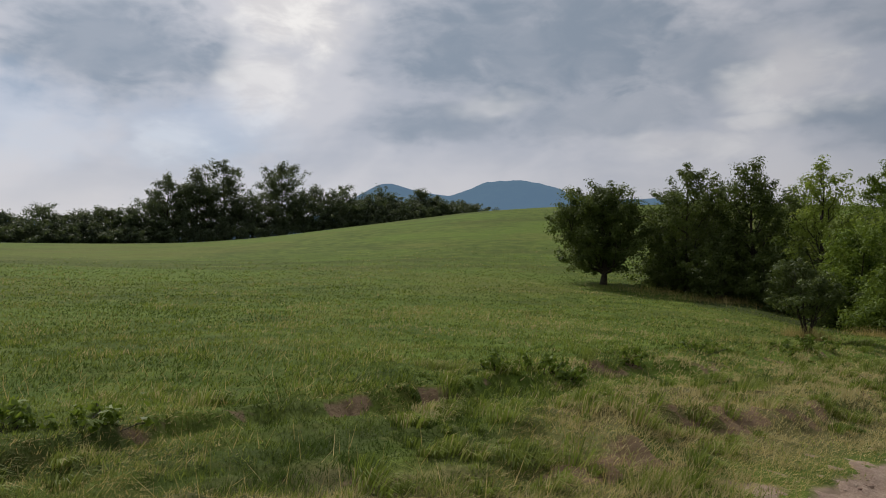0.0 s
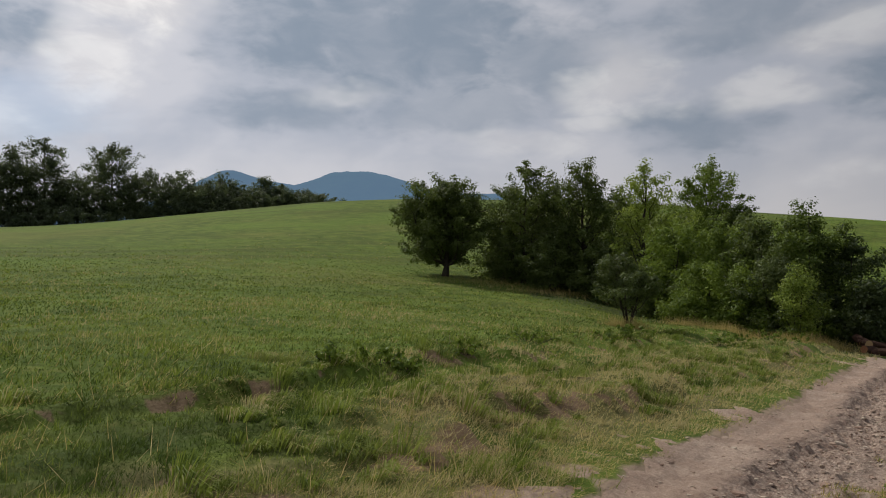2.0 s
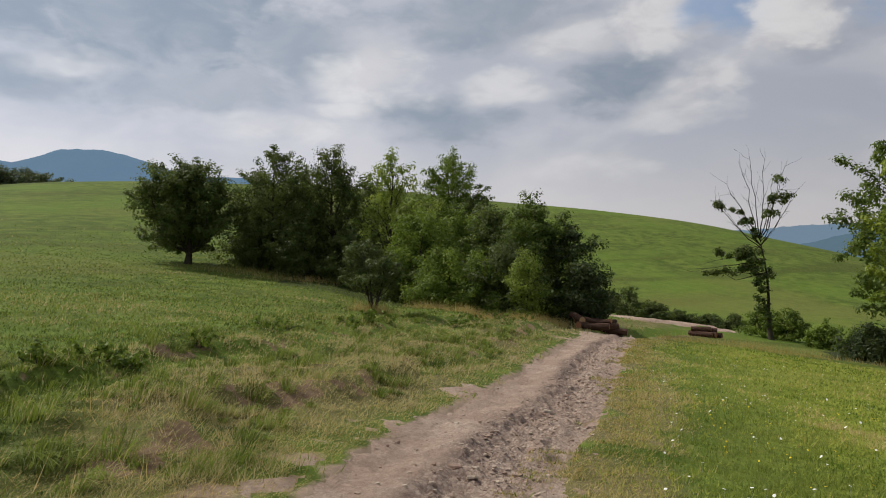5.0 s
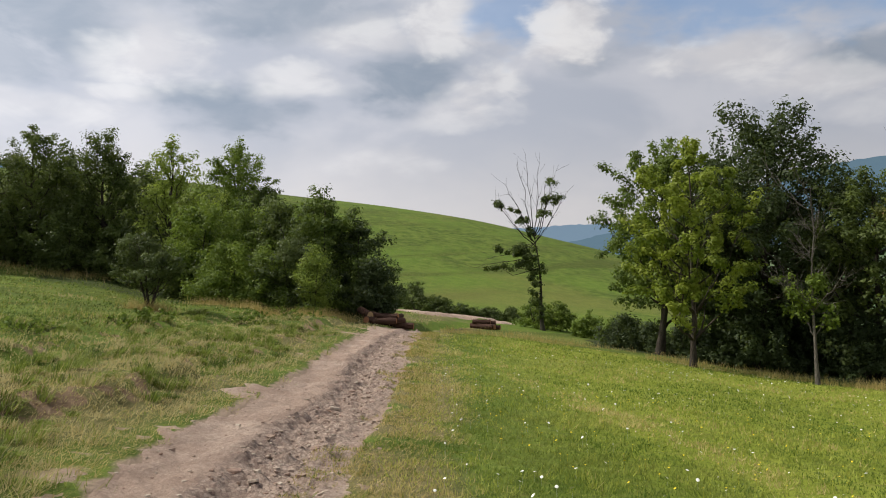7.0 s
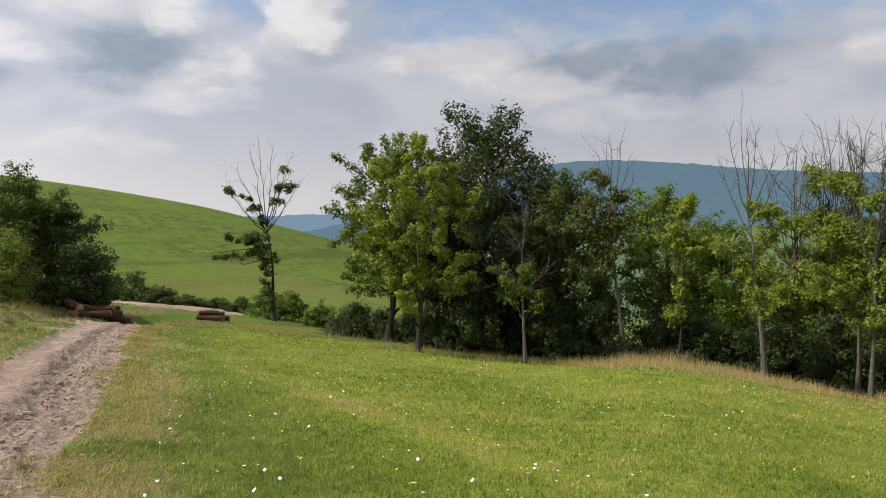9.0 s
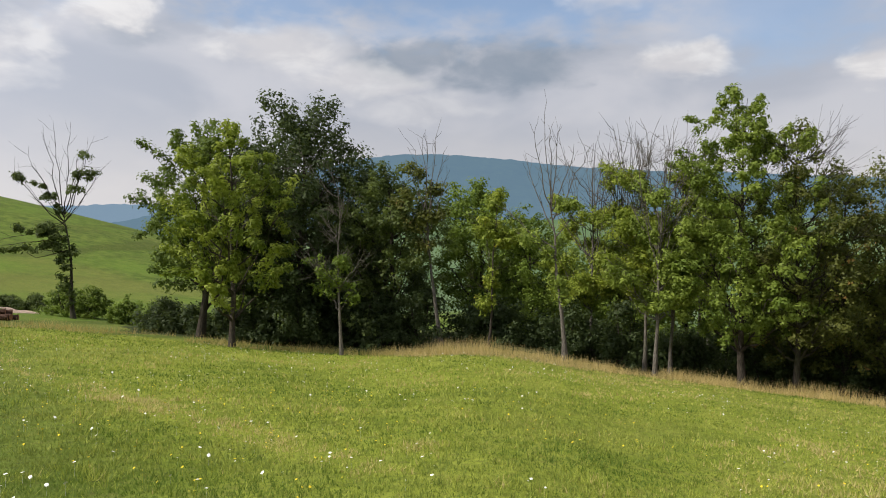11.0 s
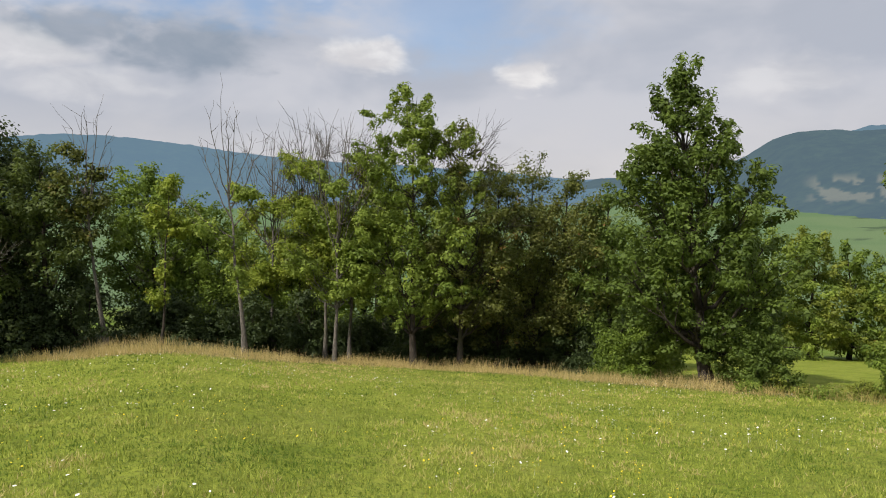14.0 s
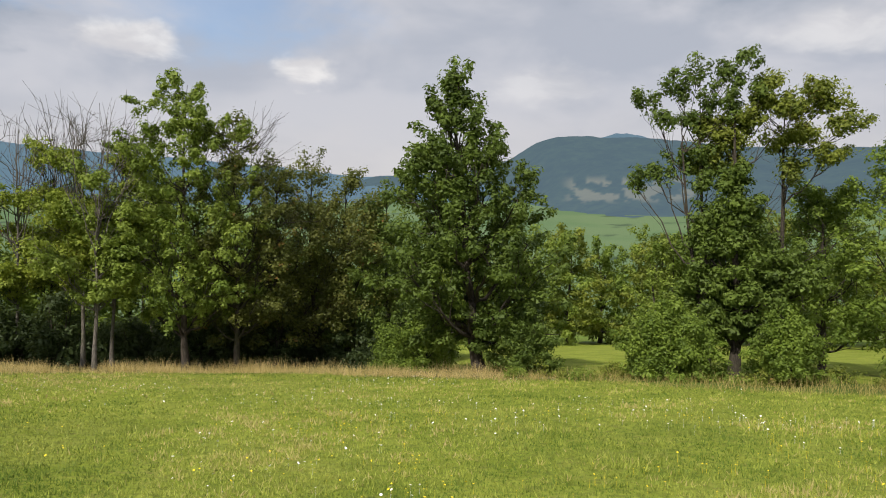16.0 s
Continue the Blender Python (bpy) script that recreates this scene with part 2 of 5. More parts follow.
def ground_material():
    """Meadow turf far and near: worn soil, straw and greens by the sheet's own masks and by noise at three sizes."""
    m, n = material("meadow_turf")
    pos = n.add("ShaderNodeNewGeometry").outputs["Position"]
    mown = n.own("mown")
    bare = n.own("bare")
    straw = n.own("straw")
    wood = n.own("wood")
    far = n.own("far")
    fine = n.noise(pos, 9.0, 6.0, 0.7)
    mid = n.noise(pos, 0.8, 5.0, 0.6)
    wide = n.noise(pos, 0.06, 4.0, 0.6)
    strip = n.noise(n.add("ShaderNodeMapping", Vector=pos, Rotation=(0, 0, radians(38)), Scale=(0.02, 0.16, 0.1)).outputs[0], 1.0, 4.0, 0.6)
    tall = n.mix(n.ramp(mid, 0.34, 0.66), rgb(0.058, 0.100, 0.013), rgb(0.142, 0.192, 0.032))
    tall = n.mix(n.ramp(n.noise(pos, 0.22, 5.0, 0.65), 0.46, 0.66, 0.0, 0.6), tall, rgb(0.060, 0.092, 0.016))
    tall = n.mix(n.ramp(wide, 0.42, 0.62, 0.0, 0.6), tall, rgb(0.120, 0.195, 0.024))
    tall = n.mix(n.ramp(strip, 0.52, 0.64, 0.0, 0.75), tall, rgb(0.066, 0.088, 0.016))
    tall = n.mix(n.ramp(n.noise(pos, 0.035, 5.0, 0.65), 0.48, 0.66, 0.0, 0.6), tall, rgb(0.165, 0.170, 0.042))
    short = n.mix(n.ramp(mid, 0.3, 0.7), rgb(0.170, 0.220, 0.022), rgb(0.265, 0.300, 0.044))
    short = n.mix(n.ramp(wide, 0.5, 0.7, 0.0, 0.5), short, rgb(0.23, 0.24, 0.06))
    col = n.mix(mown, tall, short)
    col = n.mix(straw, col, n.mix(mid, rgb(0.115, 0.098, 0.045), rgb(0.26, 0.210, 0.105)))
    col = n.mix(n.ramp(fine, 0.42, 0.68, 0.0, 0.55), col, rgb(0.055, 0.068, 0.016))
    col = n.mix(n.ramp(n.noise(pos, 3.0, 5.0, 0.7), 0.5, 0.72, 0.0, 0.45), col, rgb(0.22, 0.20, 0.06))
    soil = n.mix(fine, rgb(0.095, 0.062, 0.038), rgb(0.33, 0.230, 0.145))
    soil = n.mix(n.own("track"), soil, n.mix(fine, rgb(0.260, 0.185, 0.130), rgb(0.460, 0.355, 0.260)))
    edge = n.ramp(n.math("ADD", bare, n.math("MULTIPLY", n.math("SUBTRACT", n.noise(pos, 2.2, 5.0), 0.5), 0.9)), 0.4, 0.62)
    col = n.mix(edge, col, soil)
    # wood: near-black floor under the trees; it also paints shade on the verge
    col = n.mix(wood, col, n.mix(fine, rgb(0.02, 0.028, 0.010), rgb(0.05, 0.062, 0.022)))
    # far fields and woods, their haze put into duller base colours
    hazed_fields = n.mix(n.ramp(n.noise(pos, 0.006, 3.0), 0.4, 0.6), rgb(0.085, 0.140, 0.062), rgb(0.105, 0.155, 0.072))
    hazed_fields = n.mix(n.ramp(n.noise(pos, 0.011, 4.0), 0.62, 0.68, 0.0, 0.8), hazed_fields, rgb(0.035, 0.058, 0.034))
    col = n.mix(far, col, hazed_fields)
    finish(n, col, 0.95, fine, 0.9, 0.06, 0.1)
    return m


def road_material():
    m, n = material("road_dirt")
    pos = n.add("ShaderNodeNewGeometry").outputs["Position"]
    rut = n.own("rut")
    fine = n.noise(pos, 22.0, 6.0, 0.7)
    mid = n.noise(pos, 2.2, 5.0, 0.6)
    wide = n.noise(pos, 0.5, 3.0)
    col = n.mix(n.ramp(mid, 0.3, 0.7), rgb(0.440, 0.320, 0.245), rgb(0.640, 0.500, 0.395))
    col = n.mix(n.ramp(wide, 0.4, 0.65, 0.0, 0.45), col, rgb(0.47, 0.335, 0.250))
    col = n.mix(n.ramp(fine, 0.35, 0.70, 0.45, 0.0), col, rgb(0.24, 0.160, 0.125))
    col = n.mix(n.math("MULTIPLY", rut, 0.72), col, n.mix(fine, rgb(0.090, 0.055, 0.044), rgb(0.30, 0.205, 0.165)))
    grit = n.noise(pos, 75.0, 3.0, 0.7)
    clod = n.add("ShaderNodeTexVoronoi", Vector=pos, Scale=26.0, Randomness=1.0)
    own = n.add("ShaderNodeSeparateColor", Color=clod.outputs["Color"]).outputs[0]
    seam = n.ramp(clod.outputs["Distance"], 0.35, 0.62)
    churned = n.math("MULTIPLY", n.own("rough"), 0.5)
    col = n.mix(churned, col, n.mix(own, rgb(0.34, 0.245, 0.195), rgb(0.66, 0.54, 0.44)))
    col = n.mix(n.math("MULTIPLY", n.math("MULTIPLY_ADD", churned, 0.6, 0.10), seam), col, rgb(0.13, 0.085, 0.068))
    col = n.mix(n.ramp(grit, 0.5, 0.68, 0.0, 0.3), col, rgb(0.15, 0.100, 0.080))
    col = n.mix(n.ramp(grit, 0.42, 0.28, 0.0, 0.5), col, rgb(0.62, 0.52, 0.42))
    finish(n, col, 0.95, n.math("ADD", fine, grit), 1.0, 0.03, 0.15)
    return m


def stone_material(name, single):
    m, n = material(name)
    pos = n.add("ShaderNodeNewGeometry").outputs["Position"]
    own = n.add("ShaderNodeObjectInfo").outputs["Random"] if single else n.add("ShaderNodeNewGeometry").outputs["Random Per Island"]
    col = n.mix(own, rgb(0.27, 0.175, 0.130), rgb(0.50, 0.42, 0.33))
    col = n.mix(n.ramp(n.noise(pos, 30.0), 0.4, 0.7, 0.0, 0.4), col, rgb(0.14, 0.09, 0.07))
    finish(n, col, 0.9)
    return m


def far_material(name, dark, light, haze_glow, much):
    """A far wooded slope: forest greens with blue haze mixed in as a glow of the surface itself."""
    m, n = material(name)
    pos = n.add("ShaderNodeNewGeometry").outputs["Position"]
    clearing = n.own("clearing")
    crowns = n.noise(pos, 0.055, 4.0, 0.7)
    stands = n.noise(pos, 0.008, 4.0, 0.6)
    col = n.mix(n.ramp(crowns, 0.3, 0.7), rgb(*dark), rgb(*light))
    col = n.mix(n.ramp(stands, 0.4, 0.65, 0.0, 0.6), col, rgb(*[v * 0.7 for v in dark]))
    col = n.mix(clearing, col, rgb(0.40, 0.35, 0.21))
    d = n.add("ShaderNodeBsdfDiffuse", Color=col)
    e = n.add("ShaderNodeEmission", Color=rgb(*haze_glow), Strength=1.0)
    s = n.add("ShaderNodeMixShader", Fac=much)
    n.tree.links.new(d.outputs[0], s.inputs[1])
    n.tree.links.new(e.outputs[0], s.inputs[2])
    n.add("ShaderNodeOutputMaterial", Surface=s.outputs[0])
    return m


def plain_material(name, a, b, scale=20.0, rough=0.8):
    m, n = material(name)
    pos = n.add("ShaderNodeNewGeometry").outputs["Position"]
    g = n.noise(pos, scale, 4.0, 0.6)
    finish(n, n.mix(g, rgb(*a), rgb(*b)), rough, g, 0.4, 0.01)
    return m


TURF, DIRT, STONE, SLAB = ground_material(), road_material(), stone_material("stone", False), stone_material("slab", True)
LOG_BARK = plain_material("log_bark", (0.026, 0.014, 0.010), (0.120, 0.062, 0.042), 14.0)
LOG_CUT = plain_material("log_cut", (0.24, 0.10, 0.05), (0.40, 0.20, 0.10), 18.0)
LOG_PALE = plain_material("log_pale", (0.42, 0.28, 0.14), (0.56, 0.40, 0.22), 18.0)
PETAL = plain_material("petal_white", (0.72, 0.72, 0.66), (0.85, 0.85, 0.80), 50.0)
PETAL_YELLOW = plain_material("petal_yellow", (0.62, 0.46, 0.02), (0.80, 0.62, 0.05), 50.0)


# ---- mesh helpers ----
rng = np.random.default_rng(7)


def mesh_of(name, verts, faces, mat, smooth=False, masks=()):
    """A mesh from numpy arrays with faces of one size."""
    verts, faces = np.asarray(verts, np.float32), np.asarray(faces, np.int32)
    me = bpy.data.meshes.new(name)
    n, k = faces.shape
    me.vertices.add(len(verts))
    me.vertices.foreach_set("co", verts.ravel())
    me.loops.add(n * k)
    me.loops.foreach_set("vertex_index", faces.ravel())
    me.polygons.add(n)
    me.polygons.foreach_set("loop_start", np.arange(0, n * k, k, dtype=np.int32))
    me.polygons.foreach_set("loop_total", np.full(n, k, np.int32))
    me.polygons.foreach_set("use_smooth", np.full(n, smooth))
    for key, values in dict(masks).items():
        at = me.attributes.new(key, "FLOAT", "POINT")
        at.data.foreach_set("value", np.asarray(values, np.float32))
    me.update(calc_edges=True)
    me.materials.append(mat)
    return me


def part(name, me, parent, label=""):
    ob = new(name, me)
    ob.parent = parent
    return tagged(ob, label)


def value_noise(x, y, seed=0):
    """Smooth noise from -1 to 1 on numpy arrays."""
    xi, yi = np.floor(x).astype(np.int64), np.floor(y).astype(np.int64)
    fx, fy = x - xi, y - yi
    fx, fy = fx * fx * (3 - 2 * fx), fy * fy * (3 - 2 * fy)

    def h(i, j):
        v = (i * 374761393 + j * 668265263 + seed * 974711) & 0x7FFFFFFF
        v = ((v ^ (v >> 13)) * 1274126177) & 0x7FFFFFFF
        return ((v ^ (v >> 16)) & 0xFFFF) / 32767.5 - 1.0
    a = h(xi, yi) * (1 - fx) + h(xi + 1, yi) * fx
    b = h(xi, yi + 1) * (1 - fx) + h(xi + 1, yi + 1) * fx
    return a * (1 - fy) + b * fy


def fractal(x, y, seed=0, octaves=4):
    return sum(value_noise(x * 2 ** o, y * 2 ** o, seed + o) / 2 ** o for o in range(octaves))


def ease(t):
    t = np.clip(t, 0, 1)
    return t * t * (3 - 2 * t)


# ---- the lie of the land: a hillside that falls to the south-east, with two swells across it ----
CREST_AZ = [-75, -30.6, -23.7, -18, -13, -6.2, 2.5, 9.3, 20, 28, 34, 40.5, 46, 50, 55.5, 58, 62, 67, 72]
CREST_EL = [2.8, 3.17, 3.28, 3.47, 3.97, 4.9, 5.98, 6.3, 6.2, 5.7, 4.98, 4.35, 3.55, 2.85, 1.38, 0.8, -0.4, -2.2, -4.5]
ROAD = np.array([(-5.0, -4.0), (-2.2, -1.2), (-0.2, 1.2), (1.1, 2.9), (2.4, 4.5), (3.65, 5.95), (4.9, 7.2), (7.05, 9.1), (9.95, 11.95), (13.6, 15.6),
                 (18.0, 19.7), (21.3, 22.6), (24.5, 24.6), (28.0, 26.6), (31.5, 28.4)])


def spline(points, step=0.06):
    """A smooth line through points (Catmull-Rom), at even steps."""
    p = np.vstack([2 * points[0] - points[1], points, 2 * points[-1] - points[-2]])
    out = []
    for i in range(1, len(p) - 2):
        t = np.linspace(0, 1, 60, endpoint=False)[:, None]
        a, b, c, d = p[i - 1], p[i], p[i + 1], p[i + 2]
        out.append(0.5 * (2 * b + (c - a) * t + (2 * a - 5 * b + 4 * c - d) * t ** 2 + (3 * b - a - 3 * c + d) * t ** 3))
    line = np.vstack(out)
    run = np.concatenate([[0], np.cumsum(np.linalg.norm(np.diff(line, axis=0), axis=1))])
    even = np.arange(0, run[-1], step)
    return np.stack([np.interp(even, run, line[:, 0]), np.interp(even, run, line[:, 1])], 1)


ROAD_LINE = spline(ROAD, 0.25)
ROAD_SIDE = np.gradient(ROAD_LINE, axis=0)
ROAD_SIDE = np.stack([ROAD_SIDE[:, 1], -ROAD_SIDE[:, 0]], 1) / np.linalg.norm(ROAD_SIDE, axis=1)[:, None]


ROAD_CELL, ROAD_X, ROAD_Y = 0.2, -34.0, -31.0


def road_chart():
    """The signed distance to the road's middle line on a square grid."""
    gx, gy = np.meshgrid(np.arange(ROAD_X, 50, ROAD_CELL), np.arange(ROAD_Y, 53, ROAD_CELL), indexing="ij")
    p = np.stack([gx.ravel(), gy.ravel()], 1)
    out = np.empty(len(p))
    for block in np.array_split(np.arange(len(p)), 12):
        q = p[block]
        d2 = (q ** 2).sum(1)[:, None] + (ROAD_LINE ** 2).sum(1)[None] - 2 * q @ ROAD_LINE.T
        k = d2.argmin(1)
        side = ((q - ROAD_LINE[k]) * ROAD_SIDE[k]).sum(1)
        out[block] = np.sqrt(np.maximum(0, d2[np.arange(len(q)), k])) * np.where(side < 0, -1, 1)
    return out.reshape(gx.shape)


ROAD_CHART = road_chart()


def road_offset(x, y):
    """The signed distance to the road's middle line, positive on its south-east side; large far away."""
    x, y = np.asarray(x, float), np.asarray(y, float)
    near = np.hypot(x - 8, y - 11) < 40
    u = np.clip((x - ROAD_X) / ROAD_CELL, 0, ROAD_CHART.shape[0] - 1.001)
    v = np.clip((y - ROAD_Y) / ROAD_CELL, 0, ROAD_CHART.shape[1] - 1.001)
    i, j = u.astype(int), v.astype(int)
    fu, fv = u - i, v - j
    c = ROAD_CHART
    flat = (c[i, j] * (1 - fu) + c[i + 1, j] * fu) * (1 - fv) + (c[i, j + 1] * (1 - fu) + c[i + 1, j + 1] * fu) * fv
    return np.where(near, flat, 99.0)


def fall(az):
    s = -0.115 * np.cos(np.radians(az - 120)) - 0.008 + 0.02 * np.exp(-((az - 84) / 8) ** 2)
    return np.where(s > 0, 0.05 * np.tanh(s / 0.05), s)


def brow_range(az):
    return np.interp(az, [-40, 0, 15, 40, 60, 75], [128, 148, 158, 165, 150, 140])


def brow_start(az):
    return np.interp(az, [0, 22, 28, 36], [24, 27, 40, 50])


def settle_brow():
    """The brow's own heights for which its skyline is the one wanted."""
    az = np.linspace(-75, 72, 148)
    want = np.interp(az, CREST_AZ, CREST_EL)
    want = np.convolve(np.pad(want, 2, mode="edge"), np.ones(5) / 5, "valid")
    el, far = want.copy(), brow_range(az)
    s, start = fall(az), brow_start(az)
    u = np.linspace(0.02, 1, 120)[:, None]
    for _ in range(6):
        extra = np.maximum(0, EYE_HEIGHT + far * np.tan(np.radians(el)) - s * far)
        r = start + (far - start) * u
        z = s * r + extra * ease(u)
        el = el + want - np.degrees(np.arctan2(z - EYE_HEIGHT, r)).max(0)
    return az, el


BROW_AZ, BROW_EL = settle_brow()


def broad(x, y):
    """The ground's height without its small unevenness."""
    x, y = np.asarray(x, float), np.asarray(y, float)
    r, az = np.hypot(x, y), np.degrees(np.arctan2(x, y))
    s = fall(az)
    crest_r = brow_range(az)
    start = brow_start(az)
    top = EYE_HEIGHT + crest_r * np.tan(np.radians(np.interp(az, BROW_AZ, BROW_EL)))
    extra = np.maximum(0, top - s * crest_r)
    swell = s * np.minimum(r, crest_r) + extra * ease((r - start) / (crest_r - start))
    past = np.maximum(0, r - crest_r)
    peak = s * crest_r + extra
    swell = np.where(past > 0, peak - (peak + 30) * (1 - np.exp(-past / 420)) * ease(past / 60), swell)
    out = np.maximum(r, 75)
    valley = np.where(r < 75, s * r, np.interp(out, [75, 250, 600, 900, 1500, 4600], [0, -14, -2, 27, 70, 70]) + s * 75)
    to_valley = ease((az - 62) / 12) * (az < 179)
    back = ease((az - 150) / 30) + ease((-az - 100) / 60)
    z = swell * (1 - to_valley) + valley * to_valley
    return z * (1 - np.clip(back, 0, 1)) + np.clip(back, 0, 1) * s * np.minimum(r, 120)


def ground(x, y):
    """The height of the turf: the broad form, hummocks on the verge and the bed of the road."""
    x, y = np.asarray(x, float), np.asarray(y, float)
    r = np.hypot(x, y)
    z = broad(x, y) + 0.05 * fractal(x * 0.25, y * 0.25, 3, 3) * ease((60 - r) / 30) * ease(r / 4)
    off = road_offset(x, y)
    o = -off + 0.45 * fractal(x * 0.45, y * 0.45, 12, 3)
    step = np.interp(o, [1.3, 2.15, 2.5, 3.4, 4.3, 5.1, 5.4, 6.6, 9.0, 16.0], [0.0, 0.0, 0.20, 0.18, 0.05, 0.0, 0.20, 0.18, 0.08, 0.0])
    broken = 0.35 + 0.65 * ease(fractal(x * 0.33, y * 0.33, 14, 2) + 0.55)
    z = z + np.where((off < 0) & (off > -16), step * broken, 0)
    lumps = 0.055 * fractal(x * 1.4, y * 1.4, 11, 3) + 0.05 * fractal(x * 3.6, y * 3.6, 19, 2)
    z = z + np.exp(-((off + 3.8) / 2.1) ** 2) * lumps - 0.020 * ease((1.9 - np.abs(off)) / 0.7)
    return z - 0.30 * ease((0.98 - np.abs(off)) / 0.5)


def soil_patch(x, y, off):
    """Where the bank is torn open to bare earth."""
    o = -off + 0.45 * fractal(x * 0.45, y * 0.45, 12, 3)
    face = np.maximum(np.exp(-((o - 2.35) / 0.38) ** 2), 0.8 * np.exp(-((o - 5.25) / 0.28) ** 2))
    face = np.maximum(face, 0.75 * np.exp(-((o - 1.55) / 0.4) ** 2))
    torn = face * ease((fractal(x * 1.9, y * 1.9, 41, 4) - 0.12) / 0.3)
    worn = 0.6 * ease((fractal(x * 1.5, y * 1.8, 43, 4) - 0.50) / 0.22) * ease((-1.2 - off) / 0.4) * ease((off + 5.2) / 1.2)
    return np.where((off < 0) & (off > -16), np.maximum(torn, worn), 0)


def site(az, d, sink=0.0):
    """A place on the turf by its bearing and its distance from the viewpoint."""
    x, y = d * math.sin(radians(az)), d * math.cos(radians(az))
    return x, y, float(ground(np.array([x]), np.array([y]))[0]) - sink


# the edge of the mown meadow: a line of trees along the slope
EDGE_AZ = [46, 52, 58, 65, 73, 82, 88, 95, 101, 108, 116, 123, 130, 137, 145, 165]
EDGE_R = [30, 33, 30, 27.5, 25.5, 24.5, 24.5, 27, 27, 25.5, 24.5, 23.5, 22.5, 21, 21, 21]


def edge_depth(x, y):
    """How far a place lies beyond the mown meadow's edge, in metres."""
    r, az = np.hypot(x, y), np.degrees(np.arctan2(x, y))
    return r - np.interp(az, EDGE_AZ, EDGE_R) - 0.6 * fractal(x * 0.4, y * 0.4, 5, 3)


def make_ground():
    rings = np.concatenate([[0.0], np.geomspace(0.8, 4.2, 26), np.geomspace(4.3, 14, 120), np.geomspace(14.3, 60, 62), np.geomspace(61.5, 4600, 90)])
    inside = np.arange(-45, 165, 0.5)
    turns = np.concatenate([inside, np.arange(165, 315, 3.0)])
    n, k = len(rings), len(turns)
    rr, aa = np.meshgrid(rings, np.radians(turns), indexing="ij")
    x, y = rr * np.sin(aa), rr * np.cos(aa)
    z = ground(x, y)
    i, j = np.meshgrid(np.arange(n - 1), np.arange(k), indexing="ij")
    j2 = (j + 1) % k
    faces = np.stack([i * k + j, i * k + j2, (i + 1) * k + j2, (i + 1) * k + j], -1).reshape(-1, 4)
    off, deep = road_offset(x, y), edge_depth(x, y)
    az = np.degrees(np.arctan2(x, y))
    right = (off > 0) & (off < 90) | ((az > 43) & (off >= 90))
    mown = np.where(right, ease((off - 1.6) / 3.5), 0.0) * ease((1.5 - deep) / 2)
    mown = np.maximum(mown, ((az > 112) & (deep > 4) & (rr < 66)) * 0.9)
    bare = ease((1.20 - np.abs(off + 0.12)) / 0.65) * 0.88
    bare = np.maximum(bare, 0.75 * soil_patch(x, y, off))
    bare = bare * ease((35 - rr) / 4)
    straw = 0.8 * ease((deep + 0.8) / 1.2) * ease((3.8 - deep) / 1.5) * (az > 74) * (az < 128)
    straw = np.maximum(straw, 0.8 * ease((1.6 - np.abs(off + 2.6)) / 0.8) * ease(fractal(x * 0.7, y * 0.7, 55, 3) + 0.6))
    straw = np.maximum(straw, 0.9 * ease((0.95 - np.abs(off - 1.2)) / 0.5) * ease(fractal(x * 1.2, y * 1.2, 57, 3) + 0.9))
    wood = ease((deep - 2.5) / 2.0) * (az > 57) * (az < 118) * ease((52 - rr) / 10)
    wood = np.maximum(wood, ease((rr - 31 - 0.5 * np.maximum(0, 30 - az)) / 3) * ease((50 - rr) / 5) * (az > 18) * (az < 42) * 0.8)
    # dark soil and shaded hollows of the outer verge, painted through the wood mask
    verge_shade = ease((-2.6 - off) / 0.8) * ease((off + 7.2) / 1.2) * ease((2.2 - x) / 2.5)
    wood = np.maximum(wood, 0.45 * verge_shade * ease(fractal(x * 1.1, y * 1.1, 59, 3) + 0.7))
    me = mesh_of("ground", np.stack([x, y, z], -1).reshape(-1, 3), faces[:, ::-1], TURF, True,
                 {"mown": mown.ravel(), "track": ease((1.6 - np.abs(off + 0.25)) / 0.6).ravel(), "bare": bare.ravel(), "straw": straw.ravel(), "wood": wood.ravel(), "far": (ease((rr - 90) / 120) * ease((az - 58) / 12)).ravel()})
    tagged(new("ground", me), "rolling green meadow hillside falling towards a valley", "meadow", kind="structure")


make_ground()


